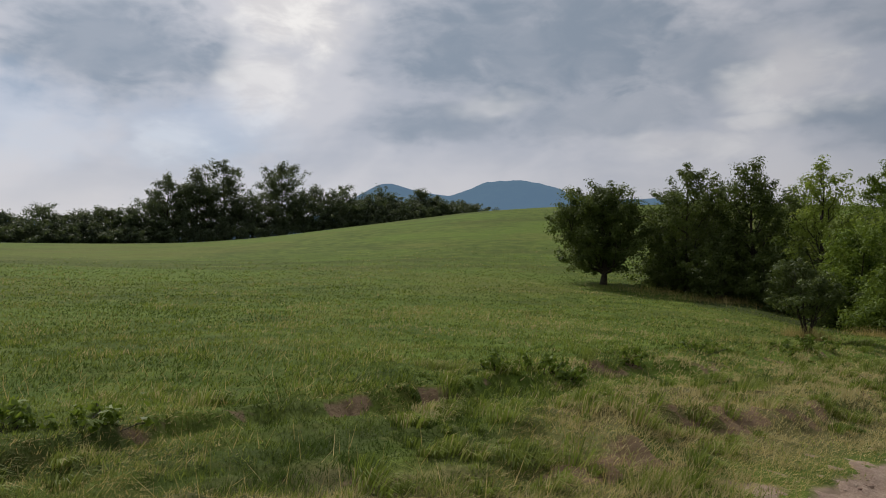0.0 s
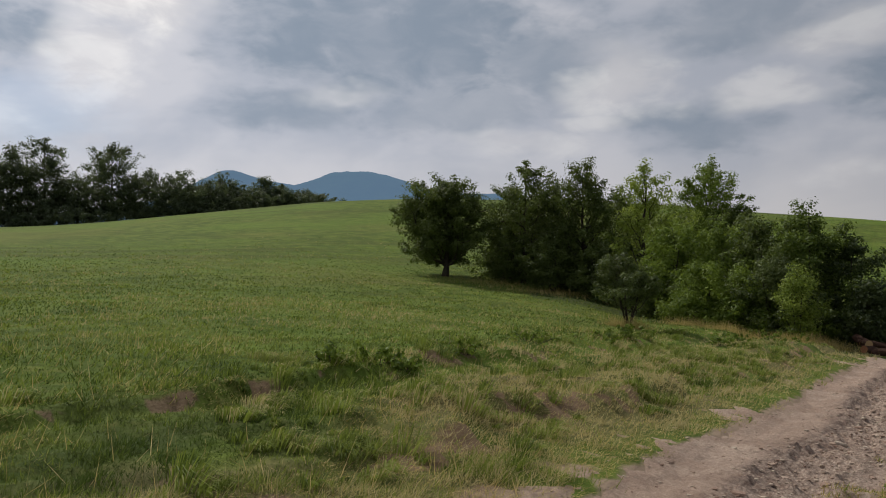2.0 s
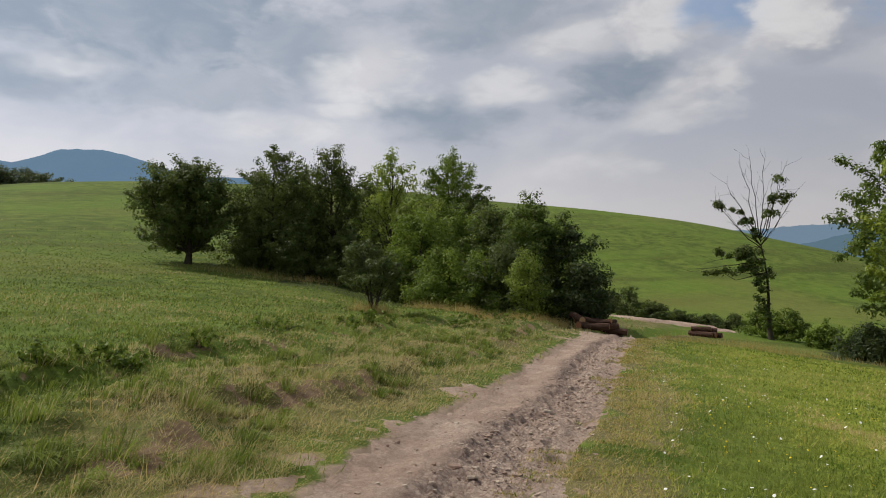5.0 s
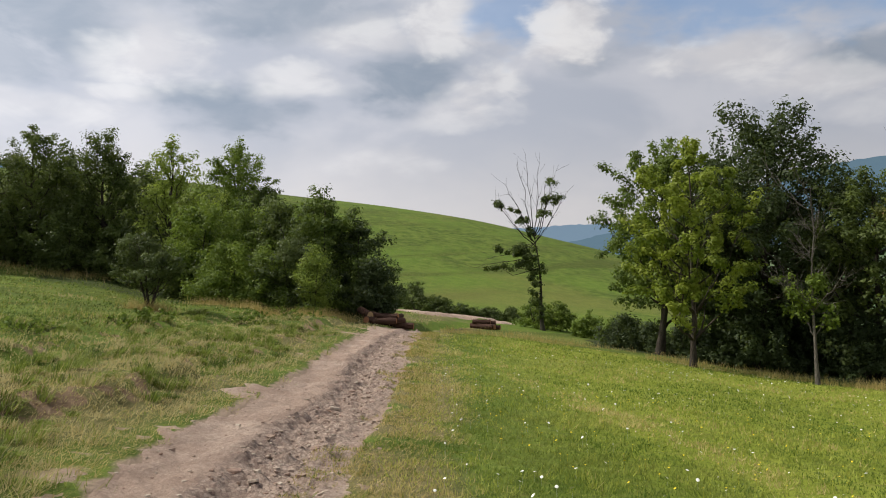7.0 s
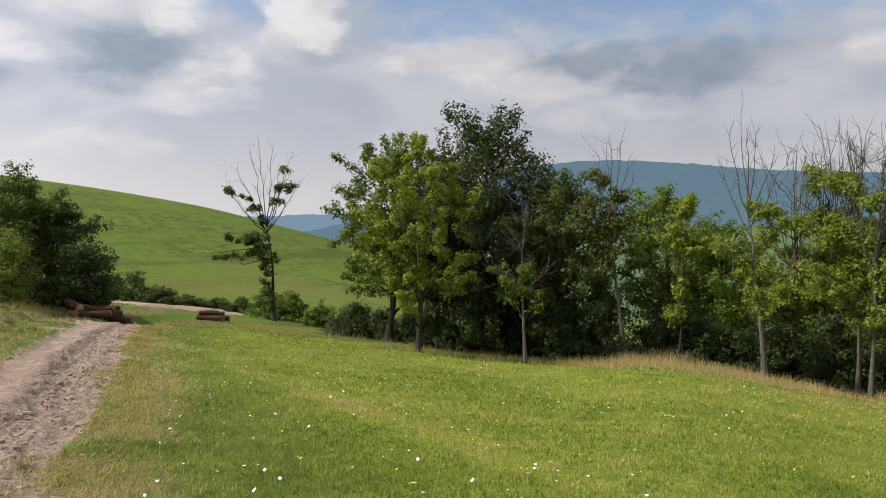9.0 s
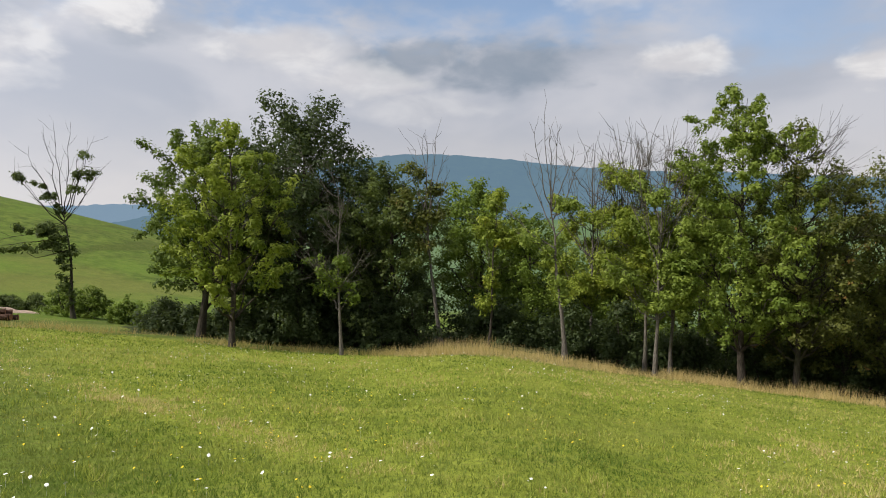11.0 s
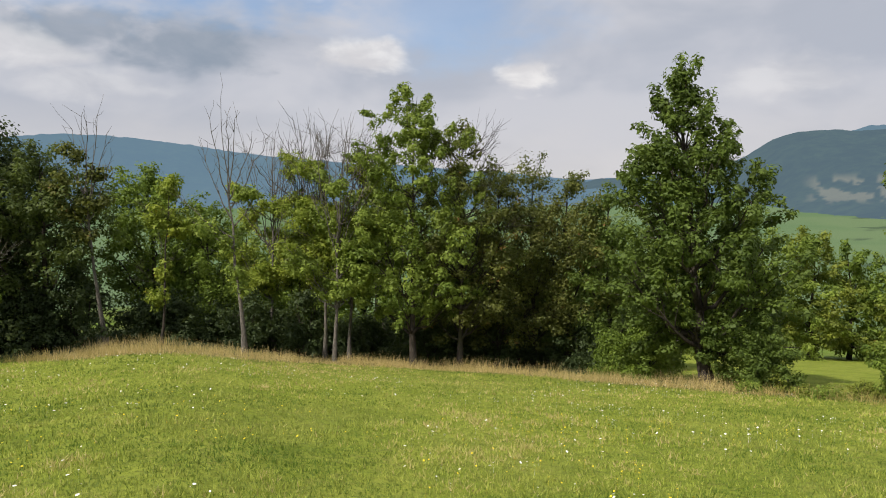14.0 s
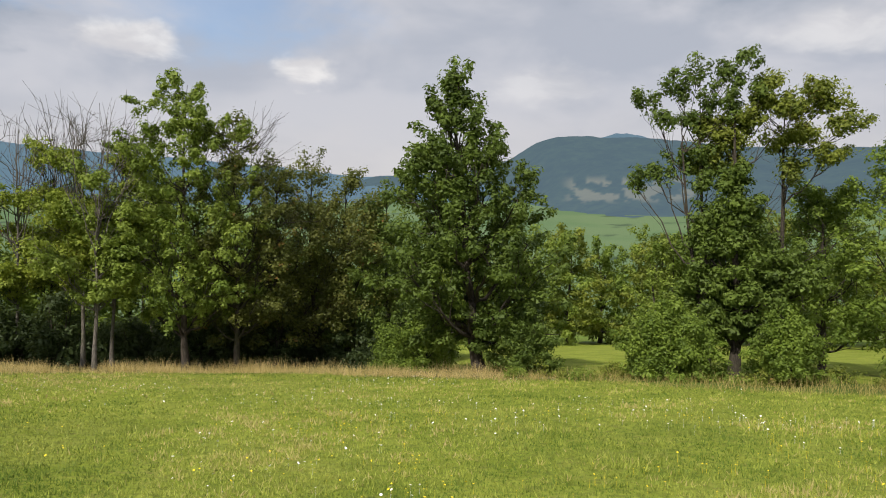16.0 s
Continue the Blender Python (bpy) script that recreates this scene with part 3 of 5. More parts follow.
def road_bed(x, y, run, off):
    """The track's own surface: packed wheel marks, a stony rut and ragged edges. Returns its height and how churned it is."""
    off = off + 0.08 * fractal(run * 0.5 + 0 * x, 0 * x, 51, 3)
    z = broad(x, y) - 0.020
    z = z - 0.04 * np.exp(-((off + 0.66) / 0.26) ** 2)
    z -= 0.075 * ease((off + 0.20) / 0.34 + 0.14 * fractal(x * 2.2, y * 2.2, 64, 3)) - 0.075 * ease((off - 0.20) / 0.5)
    z -= 0.03 * np.exp(-((off - 0.72) / 0.18) ** 2)
    rough = ease((off + 0.28) / 0.2) * ease((0.95 - off) / 0.4)
    z += (0.020 + 0.026 * rough) * fractal(x * 6.1, y * 5.3, 61, 4) + 0.02 * fractal(x * 0.8, y * 0.8, 71, 2)
    z += 0.034 * np.maximum(rough, 0.8 * np.exp(-((off + 0.1) / 0.22) ** 2)) * np.abs(fractal(x * 9.0, y * 9.0, 63, 2))
    tread = np.exp(-((off + 0.66) / 0.18) ** 2)
    z += 0.008 * tread * np.sin(run * 30 + off * 8) * ease(fractal(x * 0.4, y * 0.4, 72, 2) + 0.3)
    ragged = np.where(off < 0, 1.16, 0.92) + 0.22 * fractal(x * 1.5, y * 1.5, 81, 4)
    z -= 0.07 * ease((np.abs(off) - ragged) / 0.6)
    rut = np.exp(-((off + 0.06) / 0.17) ** 2) * (0.85 + 0.5 * fractal(x * 1.3, y * 1.3, 91, 3)) + 0.12 * rough
    return z, np.clip(rut, 0, 1), rough


def make_road():
    """The rutted dirt track."""
    line = spline(ROAD[:12], 0.04)
    side = np.gradient(line, axis=0)
    side = np.stack([side[:, 1], -side[:, 0]], 1) / np.linalg.norm(side, axis=1)[:, None]
    across = np.linspace(-1.7, 1.7, 118)
    x = line[:, 0:1] + side[:, 0:1] * across
    y = line[:, 1:2] + side[:, 1:2] * across
    z, rut, rough = road_bed(x, y, np.arange(len(line))[:, None] * 0.04, across[None, :] + 0 * x)
    n, k = x.shape
    i, j = np.meshgrid(np.arange(n - 1), np.arange(k - 1), indexing="ij")
    faces = np.stack([i * k + j, (i + 1) * k + j, (i + 1) * k + j + 1, i * k + j + 1], -1).reshape(-1, 4)
    me = mesh_of("road", np.stack([x, y, z], -1).reshape(-1, 3), faces[:, ::-1], DIRT, True, {"rut": rut.ravel(), "rough": rough.ravel()})
    tagged(new("road", me), "rutted reddish dirt farm track across the meadow", "dirt road", kind="structure")


make_road()


# ---- far hills ----
def mountain(name, label, profile, ridge_r, foot, mat, seed, clearing=None, rows=36):
    """A wooded ridge: a slope from its foot up to a skyline and down behind it. profile: bearings and heights in degrees."""
    azs, els = np.array(profile).T
    az = np.arange(azs[0], azs[-1], 0.2)
    el = np.interp(az, azs, els)
    el = np.convolve(np.pad(el, 3, mode="edge"), np.ones(7) / 7, "valid")
    top = EYE_HEIGHT + ridge_r * np.tan(np.radians(el))
    foot_r = np.interp(az, [p[0] for p in foot], [p[1] for p in foot])
    foot_z = broad(foot_r * np.sin(np.radians(az)), foot_r * np.cos(np.radians(az))) - 12
    t = np.linspace(0, 1, rows)[:, None]
    up = np.clip(t / 0.86, 0, 1) ** 1.05
    r = foot_r + (ridge_r - foot_r) * t / 0.86
    back = np.clip((t - 0.86) / 0.14, 0, 1)
    a = np.radians(az)[None, :] + 0 * t
    x, y = r * np.sin(a), r * np.cos(a)
    gully = (fractal(x * 0.004, y * 0.004, seed, 4) - 0.3) * (top - foot_z) * 0.10 * np.sin(np.clip(t / 0.86, 0, 1) * np.pi)
    crowns = ridge_r * 0.0011 * fractal(x * 0.045, y * 0.045, seed + 9, 3)
    z = foot_z + (top - foot_z) * up - back * (top - foot_z) * 0.6 + gully + crowns
    n, k = z.shape
    i, j = np.meshgrid(np.arange(n - 1), np.arange(k - 1), indexing="ij")
    faces = np.stack([i * k + j, i * k + j + 1, (i + 1) * k + j + 1, (i + 1) * k + j], -1).reshape(-1, 4)
    mask = np.zeros(z.shape)
    if clearing:
        a0, a1, e0, e1 = clearing
        elev = np.degrees(np.arctan2(z - EYE_HEIGHT, r))
        inside = ease((az[None] - a0) / 1.5) * ease((a1 - az[None]) / 1.5) * ease((elev - e0) / 0.5) * ease((e1 - elev) / 0.6)
        mask = 0.5 * inside * ease((fractal(az[None] * 1.1 + 0.5 * elev, elev * 2.4, seed + 3, 5) - 0.05) / 0.10)
    me = mesh_of(name, np.stack([x, y, z], -1).reshape(-1, 3), faces, mat, True, {"clearing": mask.ravel()})
    tagged(new(name, me), label, "mountain", kind="structure")


# haze by distance, given off by the hills' own surfaces; brightest towards the sun
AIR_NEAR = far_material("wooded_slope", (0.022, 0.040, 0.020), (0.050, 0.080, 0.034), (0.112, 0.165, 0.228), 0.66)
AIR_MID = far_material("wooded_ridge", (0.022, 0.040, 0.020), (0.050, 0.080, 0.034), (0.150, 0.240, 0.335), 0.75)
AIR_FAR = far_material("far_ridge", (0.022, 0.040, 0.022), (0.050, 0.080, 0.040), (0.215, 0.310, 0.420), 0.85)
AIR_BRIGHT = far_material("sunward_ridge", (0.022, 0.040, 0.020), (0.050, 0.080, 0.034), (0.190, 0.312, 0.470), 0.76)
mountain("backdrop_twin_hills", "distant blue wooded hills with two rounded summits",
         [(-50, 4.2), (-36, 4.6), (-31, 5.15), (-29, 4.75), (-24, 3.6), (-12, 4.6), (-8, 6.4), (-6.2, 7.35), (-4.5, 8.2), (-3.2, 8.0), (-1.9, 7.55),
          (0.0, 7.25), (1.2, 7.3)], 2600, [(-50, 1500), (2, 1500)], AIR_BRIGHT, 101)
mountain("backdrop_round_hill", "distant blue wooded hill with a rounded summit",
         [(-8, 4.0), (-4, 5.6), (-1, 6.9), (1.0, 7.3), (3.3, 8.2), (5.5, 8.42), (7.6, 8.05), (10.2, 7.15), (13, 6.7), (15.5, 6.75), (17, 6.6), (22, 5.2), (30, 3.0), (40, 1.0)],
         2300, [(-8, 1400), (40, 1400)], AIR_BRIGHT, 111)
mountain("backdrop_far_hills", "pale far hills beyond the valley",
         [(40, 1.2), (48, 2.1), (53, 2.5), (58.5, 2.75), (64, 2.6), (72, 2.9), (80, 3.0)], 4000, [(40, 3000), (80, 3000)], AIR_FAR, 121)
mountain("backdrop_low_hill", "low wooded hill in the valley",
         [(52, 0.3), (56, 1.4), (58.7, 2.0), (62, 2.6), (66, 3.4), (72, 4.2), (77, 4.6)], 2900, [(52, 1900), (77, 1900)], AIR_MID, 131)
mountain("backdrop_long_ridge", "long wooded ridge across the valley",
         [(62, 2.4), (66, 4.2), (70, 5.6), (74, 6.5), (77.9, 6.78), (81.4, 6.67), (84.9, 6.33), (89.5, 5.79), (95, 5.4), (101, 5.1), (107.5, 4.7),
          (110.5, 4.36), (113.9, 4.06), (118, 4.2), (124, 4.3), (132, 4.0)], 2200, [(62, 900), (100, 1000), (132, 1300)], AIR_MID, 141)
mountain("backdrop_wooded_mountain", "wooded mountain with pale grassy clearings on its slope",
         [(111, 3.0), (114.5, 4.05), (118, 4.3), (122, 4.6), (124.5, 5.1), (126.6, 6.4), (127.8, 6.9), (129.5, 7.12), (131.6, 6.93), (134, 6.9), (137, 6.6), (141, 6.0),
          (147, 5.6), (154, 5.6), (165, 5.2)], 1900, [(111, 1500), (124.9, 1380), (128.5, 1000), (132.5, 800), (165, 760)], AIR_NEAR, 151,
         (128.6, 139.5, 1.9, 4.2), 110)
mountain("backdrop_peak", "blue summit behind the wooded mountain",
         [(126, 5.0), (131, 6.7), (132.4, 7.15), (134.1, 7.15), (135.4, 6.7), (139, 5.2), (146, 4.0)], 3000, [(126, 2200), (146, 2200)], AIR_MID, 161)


# ---- trees and shrubs ----
def tubes(lines, sides=6):
    """Tapered limbs: each line is (points, radii). Returns verts and quads."""
    verts, faces, base = [], [], 0
    turn = np.linspace(0, 2 * np.pi, sides, endpoint=False)
    ring = np.stack([np.cos(turn), np.sin(turn)], 1)
    for pts, rad in lines:
        pts, rad = np.asarray(pts, float), np.asarray(rad, float)
        d = np.gradient(pts, axis=0)
        d /= np.linalg.norm(d, axis=1)[:, None] + 1e-9
        ref = np.where(np.abs(d[:, 2:3]) > 0.8, np.array([[1.0, 0, 0]]), np.array([[0, 0, 1.0]]))
        u = np.cross(d, ref)
        u /= np.linalg.norm(u, axis=1)[:, None] + 1e-9
        v = np.cross(d, u)
        p = pts[:, None] + rad[:, None, None] * (ring[None, :, 0:1] * u[:, None] + ring[None, :, 1:2] * v[:, None])
        verts.append(p.reshape(-1, 3))
        m = len(pts)
        i, j = np.meshgrid(np.arange(m - 1), np.arange(sides), indexing="ij")
        j2 = (j + 1) % sides
        faces.append(np.stack([i * sides + j, i * sides + j2, (i + 1) * sides + j2, (i + 1) * sides + j], -1).reshape(-1, 4) + base)
        base += m * sides
    return np.vstack(verts), np.vstack(faces)


def bow(a, b, lift, g, n=6, wobble=0.06):
    """A limb's line from a to b that first spreads and then rises."""
    a, b = np.asarray(a, float), np.asarray(b, float)
    t = np.linspace(0, 1, n)[:, None]
    size = np.linalg.norm(b - a)
    p = a + (b - a) * t
    p[:, 2] -= lift * size * (np.sin(t[:, 0] * np.pi))
    p[1:-1] += g.normal(0, wobble * size * 0.5, (n - 2, 3))
    return p


def leaves(roots, tips, sizes, count, length, g, up=0.5, bias=0.0, spray=2.6):
    """Leaf blades in sprays along the last stretch of each twig. Returns verts, triangles and a tint for each vertex."""
    k = len(tips)
    at = np.repeat(np.arange(k), count)
    n = len(at)
    out = g.normal(0, 1, (n, 3))
    out /= np.linalg.norm(out, axis=1)[:, None] + 1e-9
    t = g.uniform(0, 1, n) ** 0.6
    reach = tips - roots
    far = np.linalg.norm(reach, axis=1)
    reach = reach * np.minimum(1.0, sizes * spray / (far + 1e-9))[:, None]
    girth = sizes[at] * (0.95 - 0.55 * np.abs(t - 0.55)) * g.uniform(0, 1, n) ** 0.5
    off = out * girth[:, None] * np.array([1, 1, 0.7])
    c = tips[at] - reach[at] * (0.95 - 1.15 * t)[:, None] + off
    c[:, 2] = np.maximum(c[:, 2], 0.02)
    normal = out * 0.85 + np.array([0, 0, up]) + g.normal(0, 0.24, (n, 3))
    normal /= np.linalg.norm(normal, axis=1)[:, None] + 1e-9
    u = np.cross(normal, g.normal(0, 1, (n, 3)))
    u /= np.linalg.norm(u, axis=1)[:, None] + 1e-9
    v = np.cross(normal, u)
    ln = (length * g.uniform(0.6, 1.35, n))[:, None]
    blade = np.stack([c - u * ln * 0.45 - v * ln * 0.36, c - u * ln * 0.45 + v * ln * 0.36, c + u * ln * 0.55], 1)
    shade = np.clip(g.uniform(0, 1, k)[at] * 0.62 + g.uniform(0, 1, n) * 0.42 - 0.02 + bias, 0, 1)
    return blade.reshape(-1, 3), np.arange(n * 3).reshape(-1, 3), np.repeat(shade, 3)


def crown_lobes(shape, h, w, base, g):
    """Rounded masses that make up a crown: rows of x, y, z, radius, height radius."""
    lobes = []
    span = h - base
    if shape == "round":
        plan = [(0.5, 0.0, 0.36, 1), (0.12, 0.20, 0.20, 5), (0.30, 0.30, 0.23, 6), (0.54, 0.31, 0.24, 6), (0.76, 0.21, 0.21, 5), (0.9, 0.03, 0.16, 2)]
    elif shape == "cone":
        plan = [(0.06, 0.15, 0.18, 5), (0.18, 0.27, 0.20, 8), (0.32, 0.31, 0.20, 9), (0.46, 0.27, 0.19, 9), (0.59, 0.22, 0.17, 8), (0.70, 0.16, 0.14, 7), (0.80, 0.10, 0.11, 6), (0.89, 0.05, 0.08, 4), (0.97, 0.01, 0.05, 2), (0.40, 0.0, 0.26, 1), (0.65, 0.0, 0.18, 1)]
    elif shape == "tall":
        plan = [(0.10, 0.22, 0.22, 5), (0.28, 0.28, 0.24, 6), (0.48, 0.29, 0.24, 6), (0.66, 0.25, 0.21, 5), (0.81, 0.17, 0.17, 4), (0.93, 0.05, 0.11, 2)]
    elif shape == "bush":
        plan = [(0.22, 0.28, 0.26, 6), (0.48, 0.24, 0.26, 5), (0.72, 0.16, 0.22, 4), (0.88, 0.06, 0.15, 2)]
    else:
        plan = [(0.3, 0.24, 0.16, 3), (0.5, 0.28, 0.16, 3), (0.7, 0.24, 0.15, 3), (0.88, 0.12, 0.12, 2)]
    for u, out, rad, n in plan:
        start = g.uniform(0, 6.28)
        for i in range(n):
            th = start + i * 6.283 / n + g.normal(0, 0.25)
            o = out * w * g.uniform(0.75, 1.25)
            lobes.append((o * math.cos(th), o * math.sin(th), base + span * min(0.97, u + g.normal(0, 0.04)), rad * w * g.uniform(0.8, 1.15),
                          min(rad * w, span * 0.22) * g.uniform(0.8, 1.1)))
    return lobes


FULL = 1.85


def tree(name, label, az, d, h, w, mat, shape="round", base=0.25, leaf=0.11, count=9000, trunk=0.12, lean=(0.0, 0.0), seed=1, stems=1,
         bark=None, sparse=0.0, twigs=0, lobes=None, group="", category="tree", tufts=0.5, bias=0.0, sides=6, rods=(), spray=2.0, steep=0.75, leaf_twigs=True):
    """One tree or shrub: trunk with limbs and a crown of many leaf blades."""
    g = np.random.default_rng(seed * 977 + 13)
    w, leaf, count, tufts = w * 1.10, leaf * 0.93, int(count * FULL), tufts * 1.0
    x, y, z = site(az, d, 0.06)
    root = new(name)
    root.matrix_world = pose(x, y, z, 0, 0, -az)
    tagged(root, label, category, group)
    bark = bark or BARK
    lines, fine_lines = [], []
    tip = np.array([lean[0] * h, lean[1] * h, h * 0.93])
    lobes = lobes or crown_lobes(shape, h, w, base * h, g)
    lobes = [(lx + lean[0] * lz, ly + lean[1] * lz, lz, lr, lh) for lx, ly, lz, lr, lh in lobes]
    stem_lines = []
    for s in range(stems):
        spread = 0.0 if stems == 1 else 0.16 * w
        t = np.linspace(0, 1, 9)
        a = 6.283 * s / stems + 0.7
        p = np.outer(t, tip * (1.0 if s == 0 else g.uniform(0.6, 0.95)))
        p[:, 0] += spread * math.cos(a) * t ** 0.7 + np.cumsum(g.normal(0, 0.006 * h, 9)) * (t > 0)
        p[:, 1] += spread * math.sin(a) * t ** 0.7 + np.cumsum(g.normal(0, 0.006 * h, 9)) * (t > 0)
        r = trunk * (1.25 * np.exp(-t * 14) * 0.5 + (1 - t) ** 0.8 * 0.94 + 0.06)
        stem_lines.append(p)
        lines.append((p, r))
    roots, centres, sizes = [], [], []
    area = np.array([l[3] * (l[3] + l[4]) for l in lobes])
    total = int(45 + 0.0065 * count)
    weight = area ** 0.6
    share = np.maximum(1, np.round(total * weight / weight.sum())).astype(int)
    for (lx, ly, lz, lr, lh), n in zip(lobes, share):
        stem = stem_lines[g.integers(len(stem_lines))]
        low = max(0.08 * h, lz - steep * math.hypot(lx, ly) - 0.16 * steep * h)
        k = int(np.clip(np.searchsorted(stem[:, 2], low), 1, 7))
        hub = np.array([lx, ly, lz])
        limb = bow(stem[k], hub, 0.10, g)
        thick = trunk * (0.42 * (1 - stem[k][2] / h) + 0.10)
        lines.append((limb, np.linspace(thick, max(0.006, thick * 0.25), len(limb))))
        for _ in range(n):
            v = g.normal(0, 1, 3)
            v /= np.linalg.norm(v)
            c = hub + v * np.array([lr, lr, lh]) * (0.35 + 0.65 * g.uniform() ** 0.45)
            if c[2] < 0.05:
                c[2] = 0.05 + g.uniform() * 0.2
            b0 = limb[g.integers(2, len(limb))]
            br = bow(b0, c, 0.06, g, 4)
            if category == "tree" and sides > 4 and leaf_twigs:
                fine_lines.append((br, np.linspace(max(0.006, thick * 0.28), 0.004, 4)))
            if g.uniform() >= sparse:
                roots.append(b0)
                centres.append(c)
                sizes.append(g.uniform(0.7, 1.3))
    for _ in range(twigs):
        stem = stem_lines[g.integers(len(stem_lines))]
        k = g.integers(3, 8)
        p0 = stem[k]
        reach = h * g.uniform(0.12, 0.34) * (1.15 - 0.6 * p0[2] / h)
        th = g.uniform(0, 6.283)
        rise_by = g.uniform(0.5, 1.3)
        p1 = p0 + np.array([math.cos(th), math.sin(th), rise_by]) * reach * 0.75
        tw = bow(p0, p1, 0.08, g, 6)
        r0 = trunk * g.uniform(0.14, 0.26)
        lines.append((tw, np.linspace(r0, 0.006, 6)))
        for q in range(5):
            i = g.integers(1, 5)
            p2 = tw[i] + (np.array([math.cos(th), math.sin(th), 1.0]) + g.normal(0, 0.55, 3)) * reach * g.uniform(0.15, 0.38)
            fine = bow(tw[i], p2, 0.05, g, 4)
            fine_lines.append((fine, np.linspace(r0 * 0.45, 0.004, 4)))
            for _k in range(2):
                p3 = fine[2] + (p2 - tw[i]) * 0.6 + g.normal(0, 0.16, 3) * reach
                fine_lines.append((bow(fine[2], p3, 0.0, g, 3), np.array([0.006, 0.005, 0.003])))
    for z0, tx, tz in rods:
        stem = stem_lines[0]
        p0 = np.array([np.interp(z0, stem[:, 2], stem[:, i]) for i in range(3)])
        rod = bow(p0, (tx, g.normal(0, 0.4), tz), 0.05 if tz > z0 + 1 else -0.08, g, 8, 0.022)
        size = np.linalg.norm(rod[-1] - p0)
        lines.append((rod, np.linspace(trunk * 0.30, 0.008, 8)))
        for i in range(3, 8):
            for _ in range(2):
                p2 = rod[i] + ((rod[-1] - p0) / size + g.normal(0, 0.5, 3)) * size * g.uniform(0.08, 0.17)
                fine_lines.append((bow(rod[i], p2, 0.03, g, 4), np.linspace(0.009, 0.004, 4)))
    v, f = tubes(lines, sides)
    if fine_lines:
        v2, f2 = tubes(fine_lines, 3)
        v, f = np.vstack([v, v2]), np.vstack([f, f2 + len(v)])
    part("trunk", mesh_of("trunk", v, f, bark, True), root)
    if centres and count:
        v, f, t = leaves(np.array(roots), np.array(centres), np.array(sizes) * tufts, max(6, count // len(centres)), leaf, g, bias=bias, spray=spray)
        part("crown", mesh_of("crown", v, f, mat, False, {"tint": t}), root)
    return root


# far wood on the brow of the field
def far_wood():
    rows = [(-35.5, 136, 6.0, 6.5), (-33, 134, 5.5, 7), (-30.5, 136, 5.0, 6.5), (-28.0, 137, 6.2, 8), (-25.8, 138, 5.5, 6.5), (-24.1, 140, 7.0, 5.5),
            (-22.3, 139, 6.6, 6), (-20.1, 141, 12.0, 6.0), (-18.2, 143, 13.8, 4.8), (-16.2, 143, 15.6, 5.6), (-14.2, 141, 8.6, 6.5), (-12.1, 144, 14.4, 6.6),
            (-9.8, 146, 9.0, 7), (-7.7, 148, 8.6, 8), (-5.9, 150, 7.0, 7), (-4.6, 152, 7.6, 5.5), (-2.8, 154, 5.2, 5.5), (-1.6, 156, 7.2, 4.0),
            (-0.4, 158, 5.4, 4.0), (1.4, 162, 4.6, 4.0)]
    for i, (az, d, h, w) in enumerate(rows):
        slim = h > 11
        tree("tree", "tall dark tree in the wood on the brow" if slim else "dark rounded tree in the wood on the brow", az, d, h, w * 1.6, LEAF_HAZE,
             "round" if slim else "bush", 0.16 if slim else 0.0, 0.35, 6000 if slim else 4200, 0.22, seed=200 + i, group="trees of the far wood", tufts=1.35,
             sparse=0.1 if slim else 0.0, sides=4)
        tree("shrub", "dark undergrowth at the foot of the far wood", az + 1.0, d - 1.5, min(7.0, h * 0.75), 11.0, LEAF_HAZE, "bush", 0.0, 0.36, 2600, 0.08, seed=260 + i,
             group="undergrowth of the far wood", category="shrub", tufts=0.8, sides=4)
        tree("shrub", "low dark undergrowth at the edge of the far wood", az - 0.4, d - 5.0, 2.8, 9.0, LEAF_HAZE, "bush", 0.0, 0.32, 1300, 0.06, seed=230 + i,
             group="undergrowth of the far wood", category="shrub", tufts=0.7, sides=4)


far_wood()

# the copse in the middle of the field
COPSE = "trees of the copse"
tree("tree", "lone round dark-green fruit tree standing in the meadow", 11.9, 45, 6.1, 5.0, LEAF_DARK, "round", 0.14, 0.14, 22000, 0.17, seed=1, tufts=0.50,
     bias=0.15)
tree("tree", "dark leafy tree of the copse", 17.8, 45, 7.1, 5.0, LEAF_DARK, "tall", 0.05, 0.14, 12000, 0.14, seed=2, group=COPSE, bias=0.15)
tree("tree", "grey-green tree of the copse", 20.2, 46, 6.4, 4.4, LEAF_GREY, "round", 0.05, 0.13, 7000, 0.12, seed=3, group=COPSE)
tree("tree", "tall dark tree of the copse", 22.3, 44, 7.5, 4.3, LEAF_DARK, "tall", 0.03, 0.14, 12000, 0.15, seed=4, group=COPSE, bias=0.1)
tree("tree", "light yellow-green tree of the copse", 26.6, 43, 8.3, 5.4, LEAF_FRESH, "cone", 0.10, 0.14, 8000, 0.14, seed=5, group=COPSE, bias=0.25)
tree("tree", "slender tree rising behind the copse", 30.9, 55, 9.9, 4.6, LEAF_MID, "round", 0.40, 0.15, 9000, 0.14, seed=6, group=COPSE)
tree("tree", "small tree behind the copse", 32.7, 53, 7.4, 3.6, LEAF_DARK, "round", 0.3, 0.15, 6000, 0.12, seed=7, group=COPSE)
for i, (az, d, h) in enumerate([(17.0, 49, 5.2), (19.0, 49, 6.2), (24.6, 48, 6.6), (28.6, 47, 6.0), (33.4, 45, 6.0)]):
    tree("tree", "dense dark tree inside the copse", az, d, h, 5.4, LEAF_DARK, "bush", 0.0, 0.16, 6500, 0.12, seed=180 + i, group=COPSE, tufts=0.55, sides=4)
